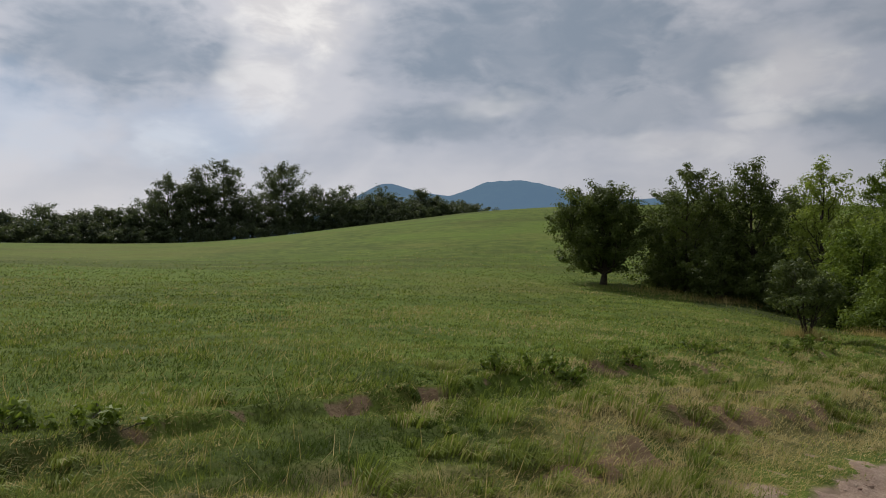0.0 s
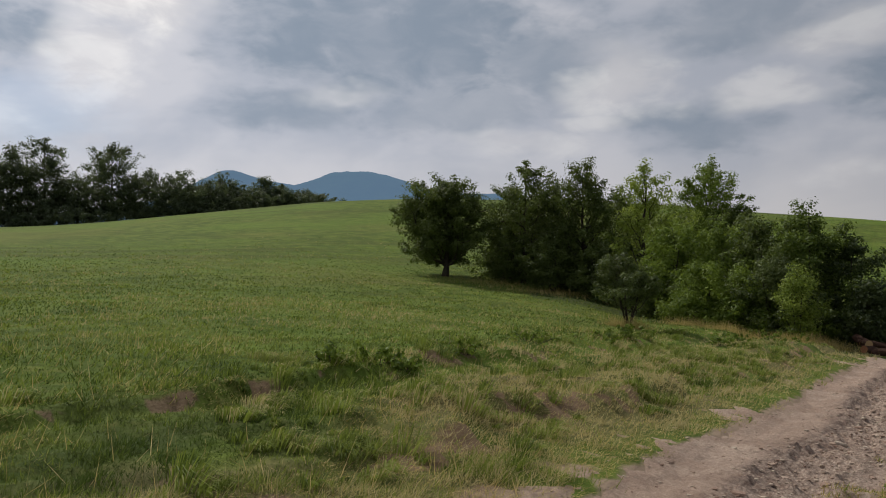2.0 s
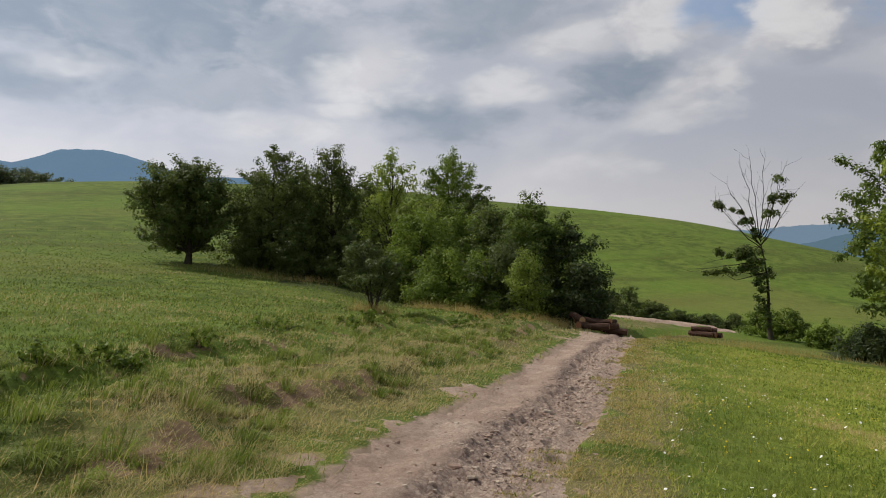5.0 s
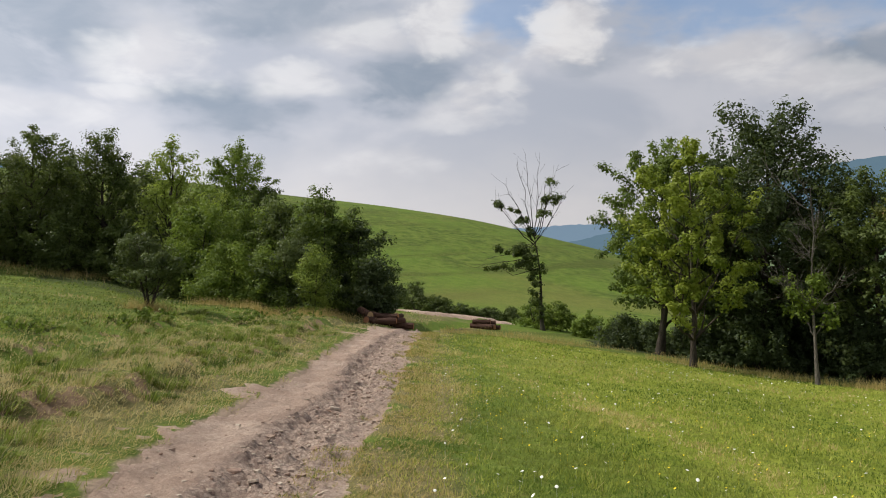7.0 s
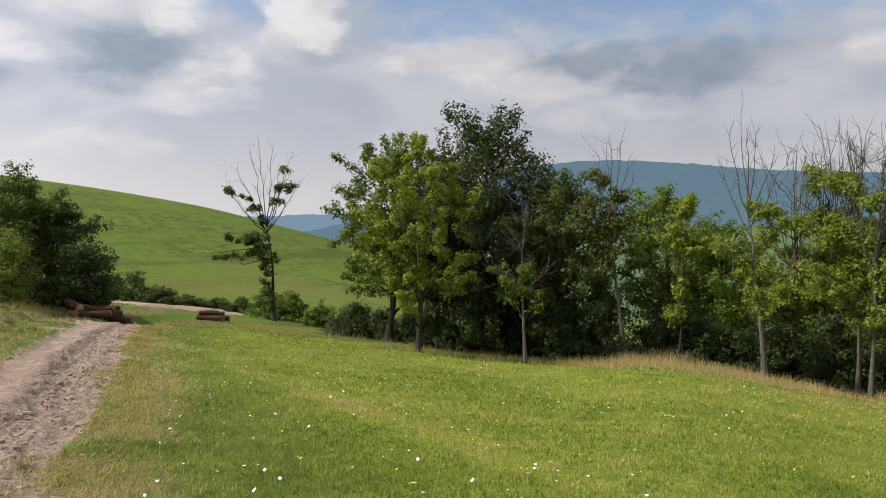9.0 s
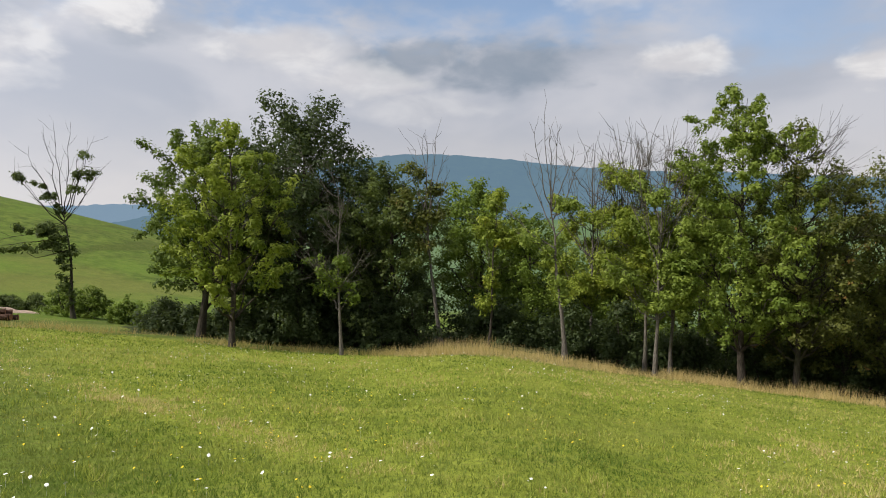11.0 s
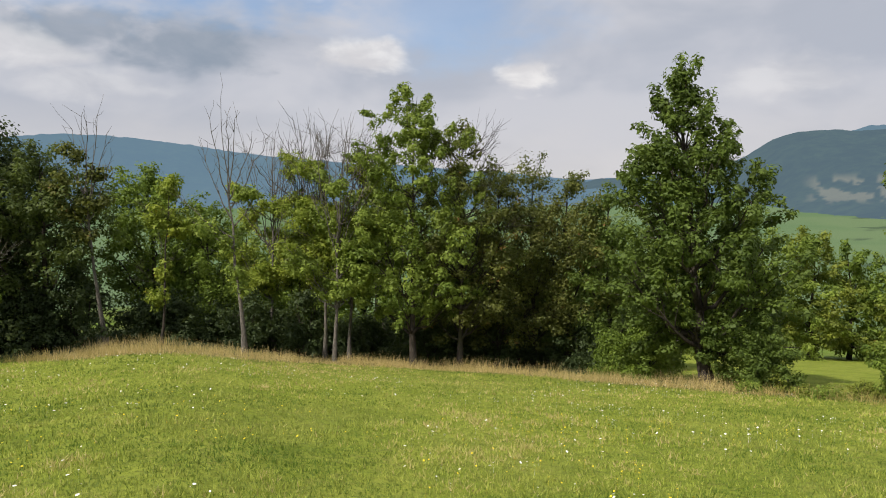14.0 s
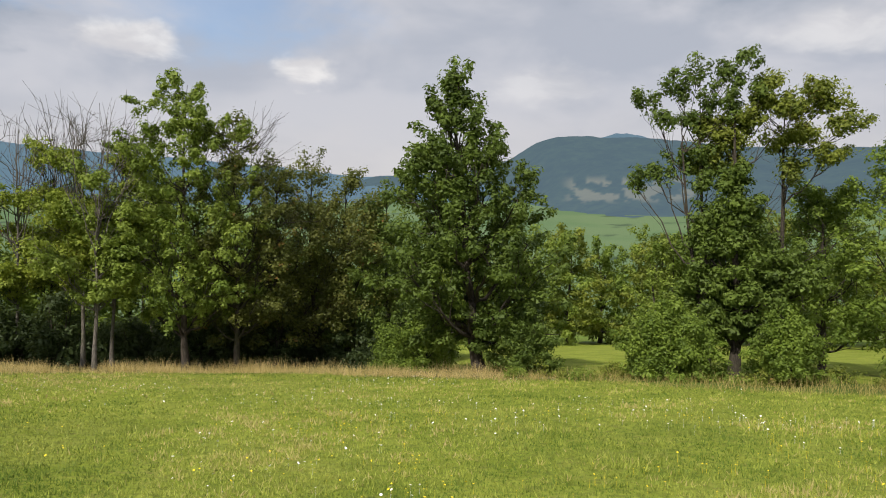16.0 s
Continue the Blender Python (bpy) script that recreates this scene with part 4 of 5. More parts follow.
tree("shrub", "dark shrub at the edge of the copse", 16.2, 46, 3.2, 3.0, LEAF_DARK, "bush", 0.0, 0.13, 4500, 0.06, seed=8, stems=3, category="shrub", group="shrubs of the copse")
tree("shrub", "dark shrub at the edge of the copse", 20.0, 43, 3.4, 4.0, LEAF_DARK, "bush", 0.0, 0.13, 5000, 0.06, seed=9, stems=3, category="shrub", group="shrubs of the copse")
tree("shrub", "dark shrub at the edge of the copse", 23.8, 42, 3.6, 4.2, LEAF_DARK, "bush", 0.0, 0.13, 5500, 0.06, seed=10, stems=3, category="shrub", group="shrubs of the copse")
tree("shrub", "leafy dark green shrub of the copse", 28.6, 38, 5.0, 4.2, LEAF_MID, "bush", 0.0, 0.13, 8000, 0.07, seed=11, stems=3, category="shrub", group="shrubs of the copse")
tree("shrub", "leafy green shrub of the copse", 31.6, 38, 5.3, 4.0, LEAF_MID, "bush", 0.0, 0.13, 8000, 0.07, seed=12, stems=3, category="shrub", group="shrubs of the copse")
tree("shrub", "tall dark leafy shrub of the copse", 34.2, 37, 5.2, 4.2, LEAF_DARK, "bush", 0.0, 0.13, 8500, 0.07, seed=13, stems=3, category="shrub", group="shrubs of the copse")
tree("shrub", "tall feathery green shrub beside the track", 37.2, 36.5, 6.1, 4.6, LEAF_CHERRY, "bush", 0.0, 0.13, 11000, 0.08, seed=14, stems=3, category="shrub",
     group="shrubs of the copse", bias=-0.1)
tree("shrub", "dark shrub hanging over the log pile", 39.8, 37, 4.9, 4.2, LEAF_DEEP, "bush", 0.0, 0.13, 9000, 0.07, seed=15, stems=3, category="shrub", group="shrubs of the copse")
tree("shrub", "grey-green bush beside the track", 35.2, 33.6, 3.6, 3.4, LEAF_GREY, "bush", 0.0, 0.10, 8000, 0.05, seed=16, stems=4, category="shrub", group="shrubs of the copse")
tree("shrub", "pale green sapling bush beside the track", 36.6, 32.2, 3.2, 1.6, LEAF_FRESH, "tall", 0.02, 0.09, 4000, 0.04, seed=17, stems=2, category="shrub", group="shrubs of the copse")
tree("shrub", "low green bush at the copse edge", 30.4, 34.5, 2.7, 3.4, LEAF_MID, "bush", 0.0, 0.11, 6000, 0.05, seed=18, stems=4, category="shrub", group="shrubs of the copse")
tree("shrub", "low green bush at the copse edge", 33.0, 33.8, 2.6, 3.0, LEAF_MID, "bush", 0.0, 0.11, 6000, 0.05, seed=19, stems=4, category="shrub", group="shrubs of the copse")
tree("shrub", "low dark bush at the copse edge", 27.6, 38, 2.6, 3.4, LEAF_DARK, "bush", 0.0, 0.12, 5000, 0.05, seed=20, stems=4, category="shrub", group="shrubs of the copse")
tree("shrub", "dark bush at the track's end", 40.9, 34.5, 2.9, 2.2, LEAF_DEEP, "bush", 0.0, 0.11, 5000, 0.05, seed=21, stems=4, category="shrub", group="shrubs of the copse")
tree("tree", "small bushy young tree on several stems in the meadow", 25.3, 26.8, 2.45, 2.3, LEAF_GREY, "round", 0.40, 0.075, 6500, 0.045, seed=22, stems=5, tufts=0.22)

# hedge line at the foot of the far slope
for i, (az, d, h, ww) in enumerate([(42.6, 53, 1.8, 2.8), (44.2, 52, 2.1, 3.0), (46.0, 51, 1.2, 2.4), (47.6, 52, 0.9, 2.2), (49.6, 53, 0.9, 2.2), (51.4, 53.5, 1.0, 2.2),
                                    (53.2, 47, 1.9, 2.4), (54.9, 46.5, 1.8, 2.2), (57.0, 42, 1.3, 1.7), (58.8, 41, 1.2, 1.8)]):
    tree("shrub", "low dark hedge bush at the foot of the slope", az, d, h, ww, LEAF_DARK if i < 6 else LEAF_MID, "bush", 0.0, 0.12, 2600, 0.04, seed=300 + i, stems=4,
         group="hedge bushes", category="shrub", tufts=0.3, sides=4)

# the ivy-clad half-dead tree beside the track
IVY = [(-0.09 * k, 0, 0.9 + 0.45 * k, 0.20 + 0.03 * k, 0.3) for k in range(9)]
tree("tree", "half-dead slender tree with ivy on its trunk and bare twigs", 53.7, 45, 6.4, 3.0, LEAF_DARK, leaf=0.17, count=2600, trunk=0.12, seed=31,
     lean=(-0.08, 0.0), bark=BARK, tufts=0.36, bias=0.05, spray=0.7, steep=0.1, leaf_twigs=False,
     rods=[(5.4, -1.4, 9.6), (5.6, -0.9, 9.9), (5.7, -0.15, 9.85), (5.6, 0.85, 9.5), (5.2, 1.25, 7.9), (5.0, -2.7, 7.6), (5.7, 0.3, 8.9), (4.4, -3.2, 4.3), (4.0, -3.9, 3.75), (5.6, -2.1, 8.6)],
     lobes=IVY + [(-0.45, 0, 4.9, 0.75, 0.55), (-0.8, 0.2, 4.6, 0.8, 0.4), (-1.4, 0.1, 4.75, 0.6, 0.25), (-2.0, 0, 4.9, 0.5, 0.2), (-0.3, 0, 4.2, 0.55, 0.5), (-1.1, 0, 4.0, 0.6, 0.2), (-1.9, 0, 3.85, 0.5, 0.14),
                  (-2.7, 0, 3.75, 0.5, 0.12), (0.2, 0, 3.5, 0.4, 0.4), (1.0, 0, 7.7, 0.6, 0.4), (1.6, 0, 7.9, 0.5, 0.25), (1.3, 0, 9.0, 0.35, 0.4), (0.7, 0, 7.1, 0.4, 0.5), (-1.9, 0, 7.5, 0.6, 0.2),
                  (-1.1, 0, 7.1, 0.4, 0.25), (-0.6, 0, 6.5, 0.4, 0.4), (-0.4, 0, 5.8, 0.4, 0.4)])

# the row of trees along the mown meadow
ROW = "trees along the meadow edge"
tree("tree", "young maple with bright yellow-green leaves and slim trunk", 64.2, 28, 8.3, 5.0, LEAF_YELLOW, "tall", 0.22, 0.14, 7600, 0.10, seed=41, group=ROW, sparse=0.22,
     tufts=0.34, bias=-0.16)
tree("tree", "broad olive-green tree behind the maple", 62.0, 33, 8.9, 5.0, LEAF_CHERRY, "round", 0.24, 0.15, 12000, 0.16, seed=42, group=ROW, bias=0.1)
tree("tree", "tall dark broad-leaved tree", 68.7, 34, 10.2, 8.0, LEAF_DEEP, "round", 0.16, 0.16, 27000, 0.2, seed=43, group=ROW, tufts=0.62, bias=0.05)
tree("tree", "dark tree close behind the maple", 65.6, 36, 8.6, 5.6, LEAF_DEEP, "round", 0.26, 0.15, 11000, 0.15, seed=39, group=ROW, bias=0.1)
tree("tree", "dark tree standing deep in the row", 72.6, 37, 8.8, 5.8, LEAF_DEEP, "round", 0.12, 0.15, 12000, 0.16, seed=44, group=ROW)
tree("tree", "bare dead sapling with a few leaves low down", 72.1, 26, 6.6, 2.6, LEAF_MID, "open", 0.24, 0.13, 600, 0.06, seed=45, group=ROW, sparse=0.55, twigs=16,
     bark=BARK_PALE, lobes=[(-0.5, 0, 2.6, 0.5, 0.4), (0.3, 0, 2.3, 0.45, 0.4), (0.1, 0, 3.2, 0.5, 0.3), (-0.9, 0, 3.3, 0.4, 0.15)], tufts=0.3)
tree("tree", "dark olive tree of the row", 75.6, 33, 8.0, 5.2, LEAF_DARK, "round", 0.15, 0.14, 11000, 0.14, seed=46, group=ROW, bias=0.2)
tree("tree", "slender thinning tree with bare top", 79.5, 31, 6.2, 3.0, LEAF_BROWN, leaf=0.13, count=2000, trunk=0.10, seed=47, group=ROW, lean=(-0.115, 0), bark=BARK_PALE,
     tufts=0.36, spray=1.2, steep=0.5, leaf_twigs=False,
     rods=[(4.4, -0.8, 8.5), (4.8, -0.25, 8.4), (4.2, -1.1, 8.0), (5.0, 0.05, 7.8), (3.8, -1.6, 6.6), (4.6, 0.2, 6.9), (5.2, -0.6, 8.2)],
     lobes=[(-0.3, 0, 7.2, 0.5, 0.3), (0.5, 0, 6.5, 0.45, 0.3), (-0.7, 0, 6.0, 0.6, 0.4), (-0.4, 0, 5.1, 0.6, 0.4), (0.4, 0, 5.4, 0.5, 0.3), (-0.2, 0, 4.2, 0.5, 0.4)])
tree("tree", "dense green tree with forked trunk", 82.4, 37, 7.6, 5.2, LEAF_MID, "round", 0.25, 0.15, 11000, 0.15, seed=48, group=ROW)
tree("tree", "dark green tree behind the row", 86.2, 36, 6.4, 5.0, LEAF_MID, "bush", 0.08, 0.14, 8000, 0.12, seed=49, group=ROW)
tree("tree", "thin crooked young tree with bright leaves on its stem", 83.0, 28.5, 6.2, 2.4, LEAF_YELLOW, leaf=0.12, count=2400, trunk=0.055, seed=50, group=ROW, twigs=7,
     lean=(0.05, 0), tufts=0.3, lobes=[(-0.15, 0, 1.7, 0.35, 0.5), (0.0, 0, 2.6, 0.3, 0.4), (-0.3, 0, 4.6, 0.6, 0.4), (0.4, 0, 4.3, 0.7, 0.5), (0.1, 0, 5.6, 0.5, 0.4)])
tree("tree", "leaning dead tree with bare branches and a few green shoots", 88.7, 27.3, 6.4, 3.0, LEAF_FRESH, leaf=0.12, count=1100, trunk=0.095, seed=51, group=ROW,
     lean=(-0.095, 0), bark=BARK_PALE, tufts=0.34, spray=1.0, steep=0.3, leaf_twigs=False,
     rods=[(4.8, -0.75, 8.4), (5.2, -1.1, 8.0), (5.3, -0.3, 8.0), (4.6, -1.35, 7.0), (5.0, 0.75, 7.5), (5.3, 0.25, 7.3), (4.0, -2.1, 5.4), (4.4, 0.5, 5.7), (5.6, -0.55, 8.2), (3.6, -1.6, 4.5)],
     lobes=[(-0.9, 0, 4.4, 0.45, 0.3), (0.5, 0, 5.6, 0.45, 0.3), (0.95, 0, 5.6, 0.4, 0.25), (0.05, 0, 2.8, 0.4, 0.35), (-0.3, 0, 3.8, 0.35, 0.25), (0.2, 0, 2.3, 0.3, 0.3)])
for i, (az, d, h, lx, m_, b_) in enumerate([(90.8, 33, 9.4, -0.03, LEAF_YELLOW, BARK_PALE), (92.4, 34, 9.8, 0.03, LEAF_YELLOW, BARK), (94.4, 30, 9.6, -0.04, LEAF_YELLOW, BARK_PALE),
                                            (95.1, 28.5, 8.8, 0.05, LEAF_FRESH, BARK_PALE), (96.2, 31, 9.4, 0.06, LEAF_YELLOW, BARK_PALE)]):
    g = np.random.default_rng(60 + i)
    clumps = [(g.normal(0, 0.75), g.normal(0, 0.5), h * g.uniform(0.30, 0.66), g.uniform(0.45, 0.85), g.uniform(0.3, 0.5)) for _ in range(13)]
    clumps += [(g.normal(0, 0.9), g.normal(0, 0.6), h * g.uniform(0.62, 0.85), g.uniform(0.3, 0.5), g.uniform(0.15, 0.3)) for _ in range(5)]
    fan = [(h * g.uniform(0.4, 0.75), lx * h + g.normal(0, 0.8), h * g.uniform(0.78, 0.98)) for _ in range(14)]
    tree("tree", "slim pale-barked pole of a tree with thin yellowing crown", az, d, h, 2.8, m_, leaf=0.125, count=7000, trunk=0.075, seed=60 + i, group=ROW, sparse=0.05,
         twigs=8, lean=(lx, 0), bark=b_, tufts=0.36, lobes=clumps, rods=fan)
for i, (az, d, h) in enumerate([(98.2, 35, 8.4), (98.9, 34, 8.8)]):
    tree("tree", "slim grey trunk of a tree in the row", az, d, h, 2.6, LEAF_MID, "tall", 0.4, 0.12, 3500, 0.09, seed=70 + i, group=ROW, bark=BARK_PALE)
tree("tree", "tall full green tree with sunlit leaves", 101.0, 29.3, 11.1, 5.4, LEAF_FRESH, "tall", 0.16, 0.13, 19000, 0.12, seed=72, group=ROW, bias=-0.02, tufts=0.34)
tree("tree", "olive thinning tree with bare twigs on top", 104.4, 30, 10.0, 4.4, LEAF_BROWN, "tall", 0.15, 0.12, 9500, 0.11, seed=73, group=ROW, sparse=0.2, twigs=26)
tree("tree", "brown-green bushy tree with dry branches", 107.2, 32, 8.6, 4.8, LEAF_BROWN, "bush", 0.08, 0.12, 9000, 0.12, seed=74, group=ROW, twigs=16)
tree("tree", "brown-green bushy tree with dry branches", 110.0, 33, 8.6, 4.6, LEAF_BROWN, "bush", 0.05, 0.12, 9000, 0.12, seed=75, group=ROW, twigs=10)
tree("tree", "round tree with olive leaves", 112.4, 33, 8.3, 4.4, LEAF_BROWN, "round", 0.12, 0.13, 9000, 0.13, seed=76, group=ROW)
tree("tree", "dull green tree in the row", 115.2, 33, 8.0, 4.4, LEAF_CHERRY, "bush", 0.05, 0.13, 8000, 0.12, seed=77, group=ROW)
tree("tree", "large cone-shaped cherry tree with dark green leaves", 122.2, 27.0, 10.8, 6.3, LEAF_CHERRY, "cone", 0.12, 0.15, 27000, 0.19, lean=(-0.085, 0.0), seed=80, group=ROW,
     tufts=0.38, bias=0.0, spray=2.2)
tree("shrub", "green bush at the foot of the cherry tree", 125.6, 26.0, 2.4, 2.2, LEAF_CHERRY, "bush", 0.0, 0.09, 9000, 0.04, seed=81, stems=4, category="shrub", tufts=0.32, spray=1.0)
tree("shrub", "sunlit bush at the meadow edge", 117.9, 28.5, 2.1, 2.3, LEAF_MID, "bush", 0.0, 0.09, 8000, 0.04, seed=82, stems=4, category="shrub", tufts=0.32, spray=1.0, bias=0.15)
tree("shrub", "bush at the meadow edge", 115.6, 29, 1.7, 1.9, LEAF_MID, "bush", 0.0, 0.09, 4000, 0.04, seed=83, stems=4, category="shrub")
tree("tree", "ivy-clad old tree with an olive top and leafy trunk", 140.1, 26, 9.3, 5.0, LEAF_CHERRY, leaf=0.13, count=19000, trunk=0.17, seed=84, group=ROW, twigs=3,
     tufts=0.40, spray=1.2, steep=0.45, bias=0.1,
     lobes=[(0.0, 0, 5.6, 0.85, 0.7), (-0.6, 0, 4.9, 0.95, 0.7), (0.5, 0, 4.9, 0.9, 0.7), (-0.7, 0, 3.9, 1.1, 0.75), (0.5, 0, 3.8, 1.1, 0.75), (1.4, 0, 3.8, 0.8, 0.6), (-0.8, 0, 2.9, 1.1, 0.7),
            (0.35, 0, 2.8, 1.1, 0.7), (1.6, 0, 3.1, 0.9, 0.6), (-0.5, -0.3, 2.0, 0.95, 0.5), (0.6, -0.3, 1.9, 0.85, 0.5), (2.1, 0, 3.3, 0.7, 0.5), (0.0, 0.5, 4.4, 1.2, 0.8), (-0.1, 0, 6.4, 0.7, 0.6)])
tree("tree", "olive-leaved crown above the ivy-clad tree", 140.0, 26.6, 9.5, 3.2, LEAF_OLIVE, leaf=0.12, count=5200, trunk=0.12, seed=91, group=ROW, tufts=0.36, spray=1.2, steep=0.6,
     lobes=[(-0.6, 0, 8.2, 0.8, 0.6), (0.3, 0, 8.4, 0.7, 0.5), (-0.1, 0, 7.5, 0.8, 0.6), (-0.8, 0, 7.1, 0.6, 0.6), (0.85, 0, 9.0, 0.5, 0.4), (1.1, 0, 9.5, 0.4, 0.35), (1.5, 0, 8.9, 0.4, 0.4)])
tree("tree", "slender open tree with dark leaves on thin upright stems", 138.4, 26.2, 10.4, 3.0, LEAF_CHERRY, leaf=0.12, count=5600, trunk=0.10, seed=92, group=ROW, tufts=0.34, spray=1.3,
     lean=(-0.05, 0), steep=0.9, stems=2,
     lobes=[(0.1, 0, 10.1, 0.35, 0.4), (-0.2, 0, 9.5, 0.5, 0.4), (-0.6, 0, 9.7, 0.5, 0.3), (-1.4, 0, 9.2, 0.6, 0.25), (0.4, 0, 9.1, 0.5, 0.4), (-1.0, 0, 8.5, 0.6, 0.25), (0.1, 0, 8.4, 0.5, 0.5),
            (0.2, 0, 7.5, 0.6, 0.5), (-0.6, 0, 7.1, 0.6, 0.3), (-1.5, 0, 6.8, 0.6, 0.2), (-2.1, 0, 6.5, 0.5, 0.15), (-1.2, 0, 6.8, 0.5, 0.2), (0.1, 0, 6.5, 0.6, 0.5), (0.5, 0, 6.5, 0.5, 0.4),
            (0.2, 0, 5.6, 0.6, 0.5), (0.4, 0, 4.9, 0.6, 0.5), (1.2, 0, 10.2, 0.45, 0.35), (1.7, 0, 10.3, 0.45, 0.3), (0.8, 0, 9.9, 0.35, 0.25), (1.4, 0, 9.4, 0.5, 0.4), (2.0, 0, 9.3, 0.45, 0.2), (1.1, 0, 8.7, 0.5, 0.4)])
tree("tree", "open yellowing tree behind the ivy-clad one", 143.4, 28, 9.9, 3.6, LEAF_OLIVE, "open", 0.5, 0.12, 4600, 0.13, seed=85, group=ROW, twigs=14, tufts=0.36, spray=1.3,
     lobes=[(0.9, 0, 9.6, 0.6, 0.4), (0.2, 0, 9.0, 0.6, 0.4), (1.4, 0, 9.2, 0.6, 0.3), (1.9, 0, 8.4, 0.6, 0.35), (0.6, 0, 8.2, 0.6, 0.4), (-0.2, 0, 8.0, 0.6, 0.5), (1.3, 0, 7.5, 0.6, 0.3), (0.1, 0, 7.0, 0.5, 0.4)])
tree("tree", "tall light green shrub behind the round bush", 135.9, 27.5, 4.9, 3.4, LEAF_FRESH, "bush", 0.0, 0.11, 9000, 0.07, seed=93, stems=3, tufts=0.36, spray=1.2, bias=-0.1)
tree("tree", "dense green tree beside the ivy-clad one", 145.8, 30, 7.2, 5.0, LEAF_MID, "bush", 0.0, 0.13, 11000, 0.12, seed=94, tufts=0.42, spray=1.3, group=ROW)
tree("shrub", "round dense green bush at the meadow edge", 135.9, 24, 2.3, 2.7, LEAF_MID, "bush", 0.0, 0.09, 14000, 0.04, seed=86, stems=5, category="shrub", bias=0.1, tufts=0.34, spray=1.0)
tree("shrub", "round green bush at the meadow edge", 143.4, 24, 2.2, 2.1, LEAF_MID, "bush", 0.0, 0.09, 10000, 0.04, seed=87, stems=5, category="shrub", bias=0.1, tufts=0.30, spray=1.0)
tree("shrub", "small green bush at the meadow edge", 151.0, 24, 1.6, 1.4, LEAF_MID, "bush", 0.0, 0.09, 3000, 0.03, seed=88, stems=4, category="shrub")
tree("tree", "large green tree at the meadow's end", 152.0, 29, 11.2, 4.6, LEAF_MID, "tall", 0.10, 0.14, 12000, 0.17, seed=89, group=ROW)
tree("tree", "tall dark tree further down the meadow edge", 158.0, 30, 10.5, 5.0, LEAF_DARK, "tall", 0.10, 0.15, 8000, 0.17, seed=90, group=ROW)

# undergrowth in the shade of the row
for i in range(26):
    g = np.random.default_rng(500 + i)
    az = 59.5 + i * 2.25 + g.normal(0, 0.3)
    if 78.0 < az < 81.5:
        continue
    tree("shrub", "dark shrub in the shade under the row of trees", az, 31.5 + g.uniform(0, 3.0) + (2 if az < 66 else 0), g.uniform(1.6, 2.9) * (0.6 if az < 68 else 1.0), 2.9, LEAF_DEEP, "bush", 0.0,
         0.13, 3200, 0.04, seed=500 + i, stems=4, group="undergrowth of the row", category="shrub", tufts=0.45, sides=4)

# the wood behind the lower meadow
for i in range(22):
    g = np.random.default_rng(600 + i)
    az = 100 + i * 2.6 + g.normal(0, 0.4)
    h = 9.3 + g.normal(0, 0.6) + (2.6 if az > 143 else 0.0) - (1.0 if az < 122 else 0)
    tree("tree", "green tree in the wood behind the lower meadow", az, 60 + g.uniform(0, 8), h, 8.0, (LEAF_MID, LEAF_FRESH, LEAF_OLIVE)[i % 3], "bush", 0.0, 0.26, 5200, 0.14, seed=600 + i,
         group="trees of the lower wood", tufts=0.6, sides=4)

# dense trees behind the thin poles of the row
for i, (az, d, h) in enumerate([(85.0, 43, 6.4), (88.5, 42, 6.2), (91.5, 43, 6.8), (94.5, 41, 7.0), (97.5, 42, 7.4), (103.0, 40, 7.4), (106.5, 41, 7.0), (118.5, 37, 6.0)]):
    tree("tree", "dense dark tree behind the thin poles of the row", az, d, h, 5.0, LEAF_FRESH if i % 3 == 1 else LEAF_MID, "bush", 0.0, 0.17, 5200, 0.12, seed=650 + i, group=ROW,
         tufts=0.55, sides=4)

# low plants between the lower meadow and the mown one
for i in range(16):
    g = np.random.default_rng(670 + i)
    az = 124.5 + i * 1.75 + g.normal(0, 0.3)
    tree("weed", "tall rough weed clump at the meadow edge", az, 24.2 + g.uniform(-1.0, 1.2), g.uniform(0.35, 0.65), 1.1, LEAF_OLIVE if i % 3 else LEAF_FRESH, "bush", 0.0, 0.08, 420, 0.01,
         seed=670 + i, stems=5, group="weeds at the meadow edge", category="weed", tufts=0.16, sides=3)


# ---- logs, weeds, stones ----
def log(az, d, up, length, radius, turn, tilt, cut=None, seed=0):
    """A felled log: rough bark with a cut face at each end."""
    g = np.random.default_rng(900 + seed)
    x, y, z = site(az, d)
    root = tagged(new("log"), "rough red-brown felled log lying in a pile by the track", "log", "logs beside the track")
    root.matrix_world = pose(x, y, z + up + radius, 0, tilt, turn)
    t = np.linspace(0, 2 * np.pi, 14, endpoint=False)
    run = np.linspace(-length / 2, length / 2, 9)
    r = radius * (1 + 0.07 * g.normal(0, 1, (9, 14)))
    v = np.stack([run[:, None] + 0 * r, r * np.cos(t), r * np.sin(t)], -1).reshape(-1, 3)
    i, j = np.meshgrid(np.arange(8), np.arange(14), indexing="ij")
    j2 = (j + 1) % 14
    f = np.stack([i * 14 + j, i * 14 + j2, (i + 1) * 14 + j2, (i + 1) * 14 + j], -1).reshape(-1, 4)
    part("bark", mesh_of("log_bark", v, f, LOG_BARK), root)
    for end in (0, 8):
        rim = v.reshape(9, 14, 3)[end] * np.array([1, 0.985, 0.985])
        rim[:, 0] += 0.004 * (1 if end else -1)
        tri = np.array([(k, (k + 1) % 14, 14) for k in range(14)])
        part("cut_end", mesh_of("cut_end", np.vstack([rim, rim.mean(0)]), tri if end else tri[:, ::-1], cut or LOG_CUT), root)


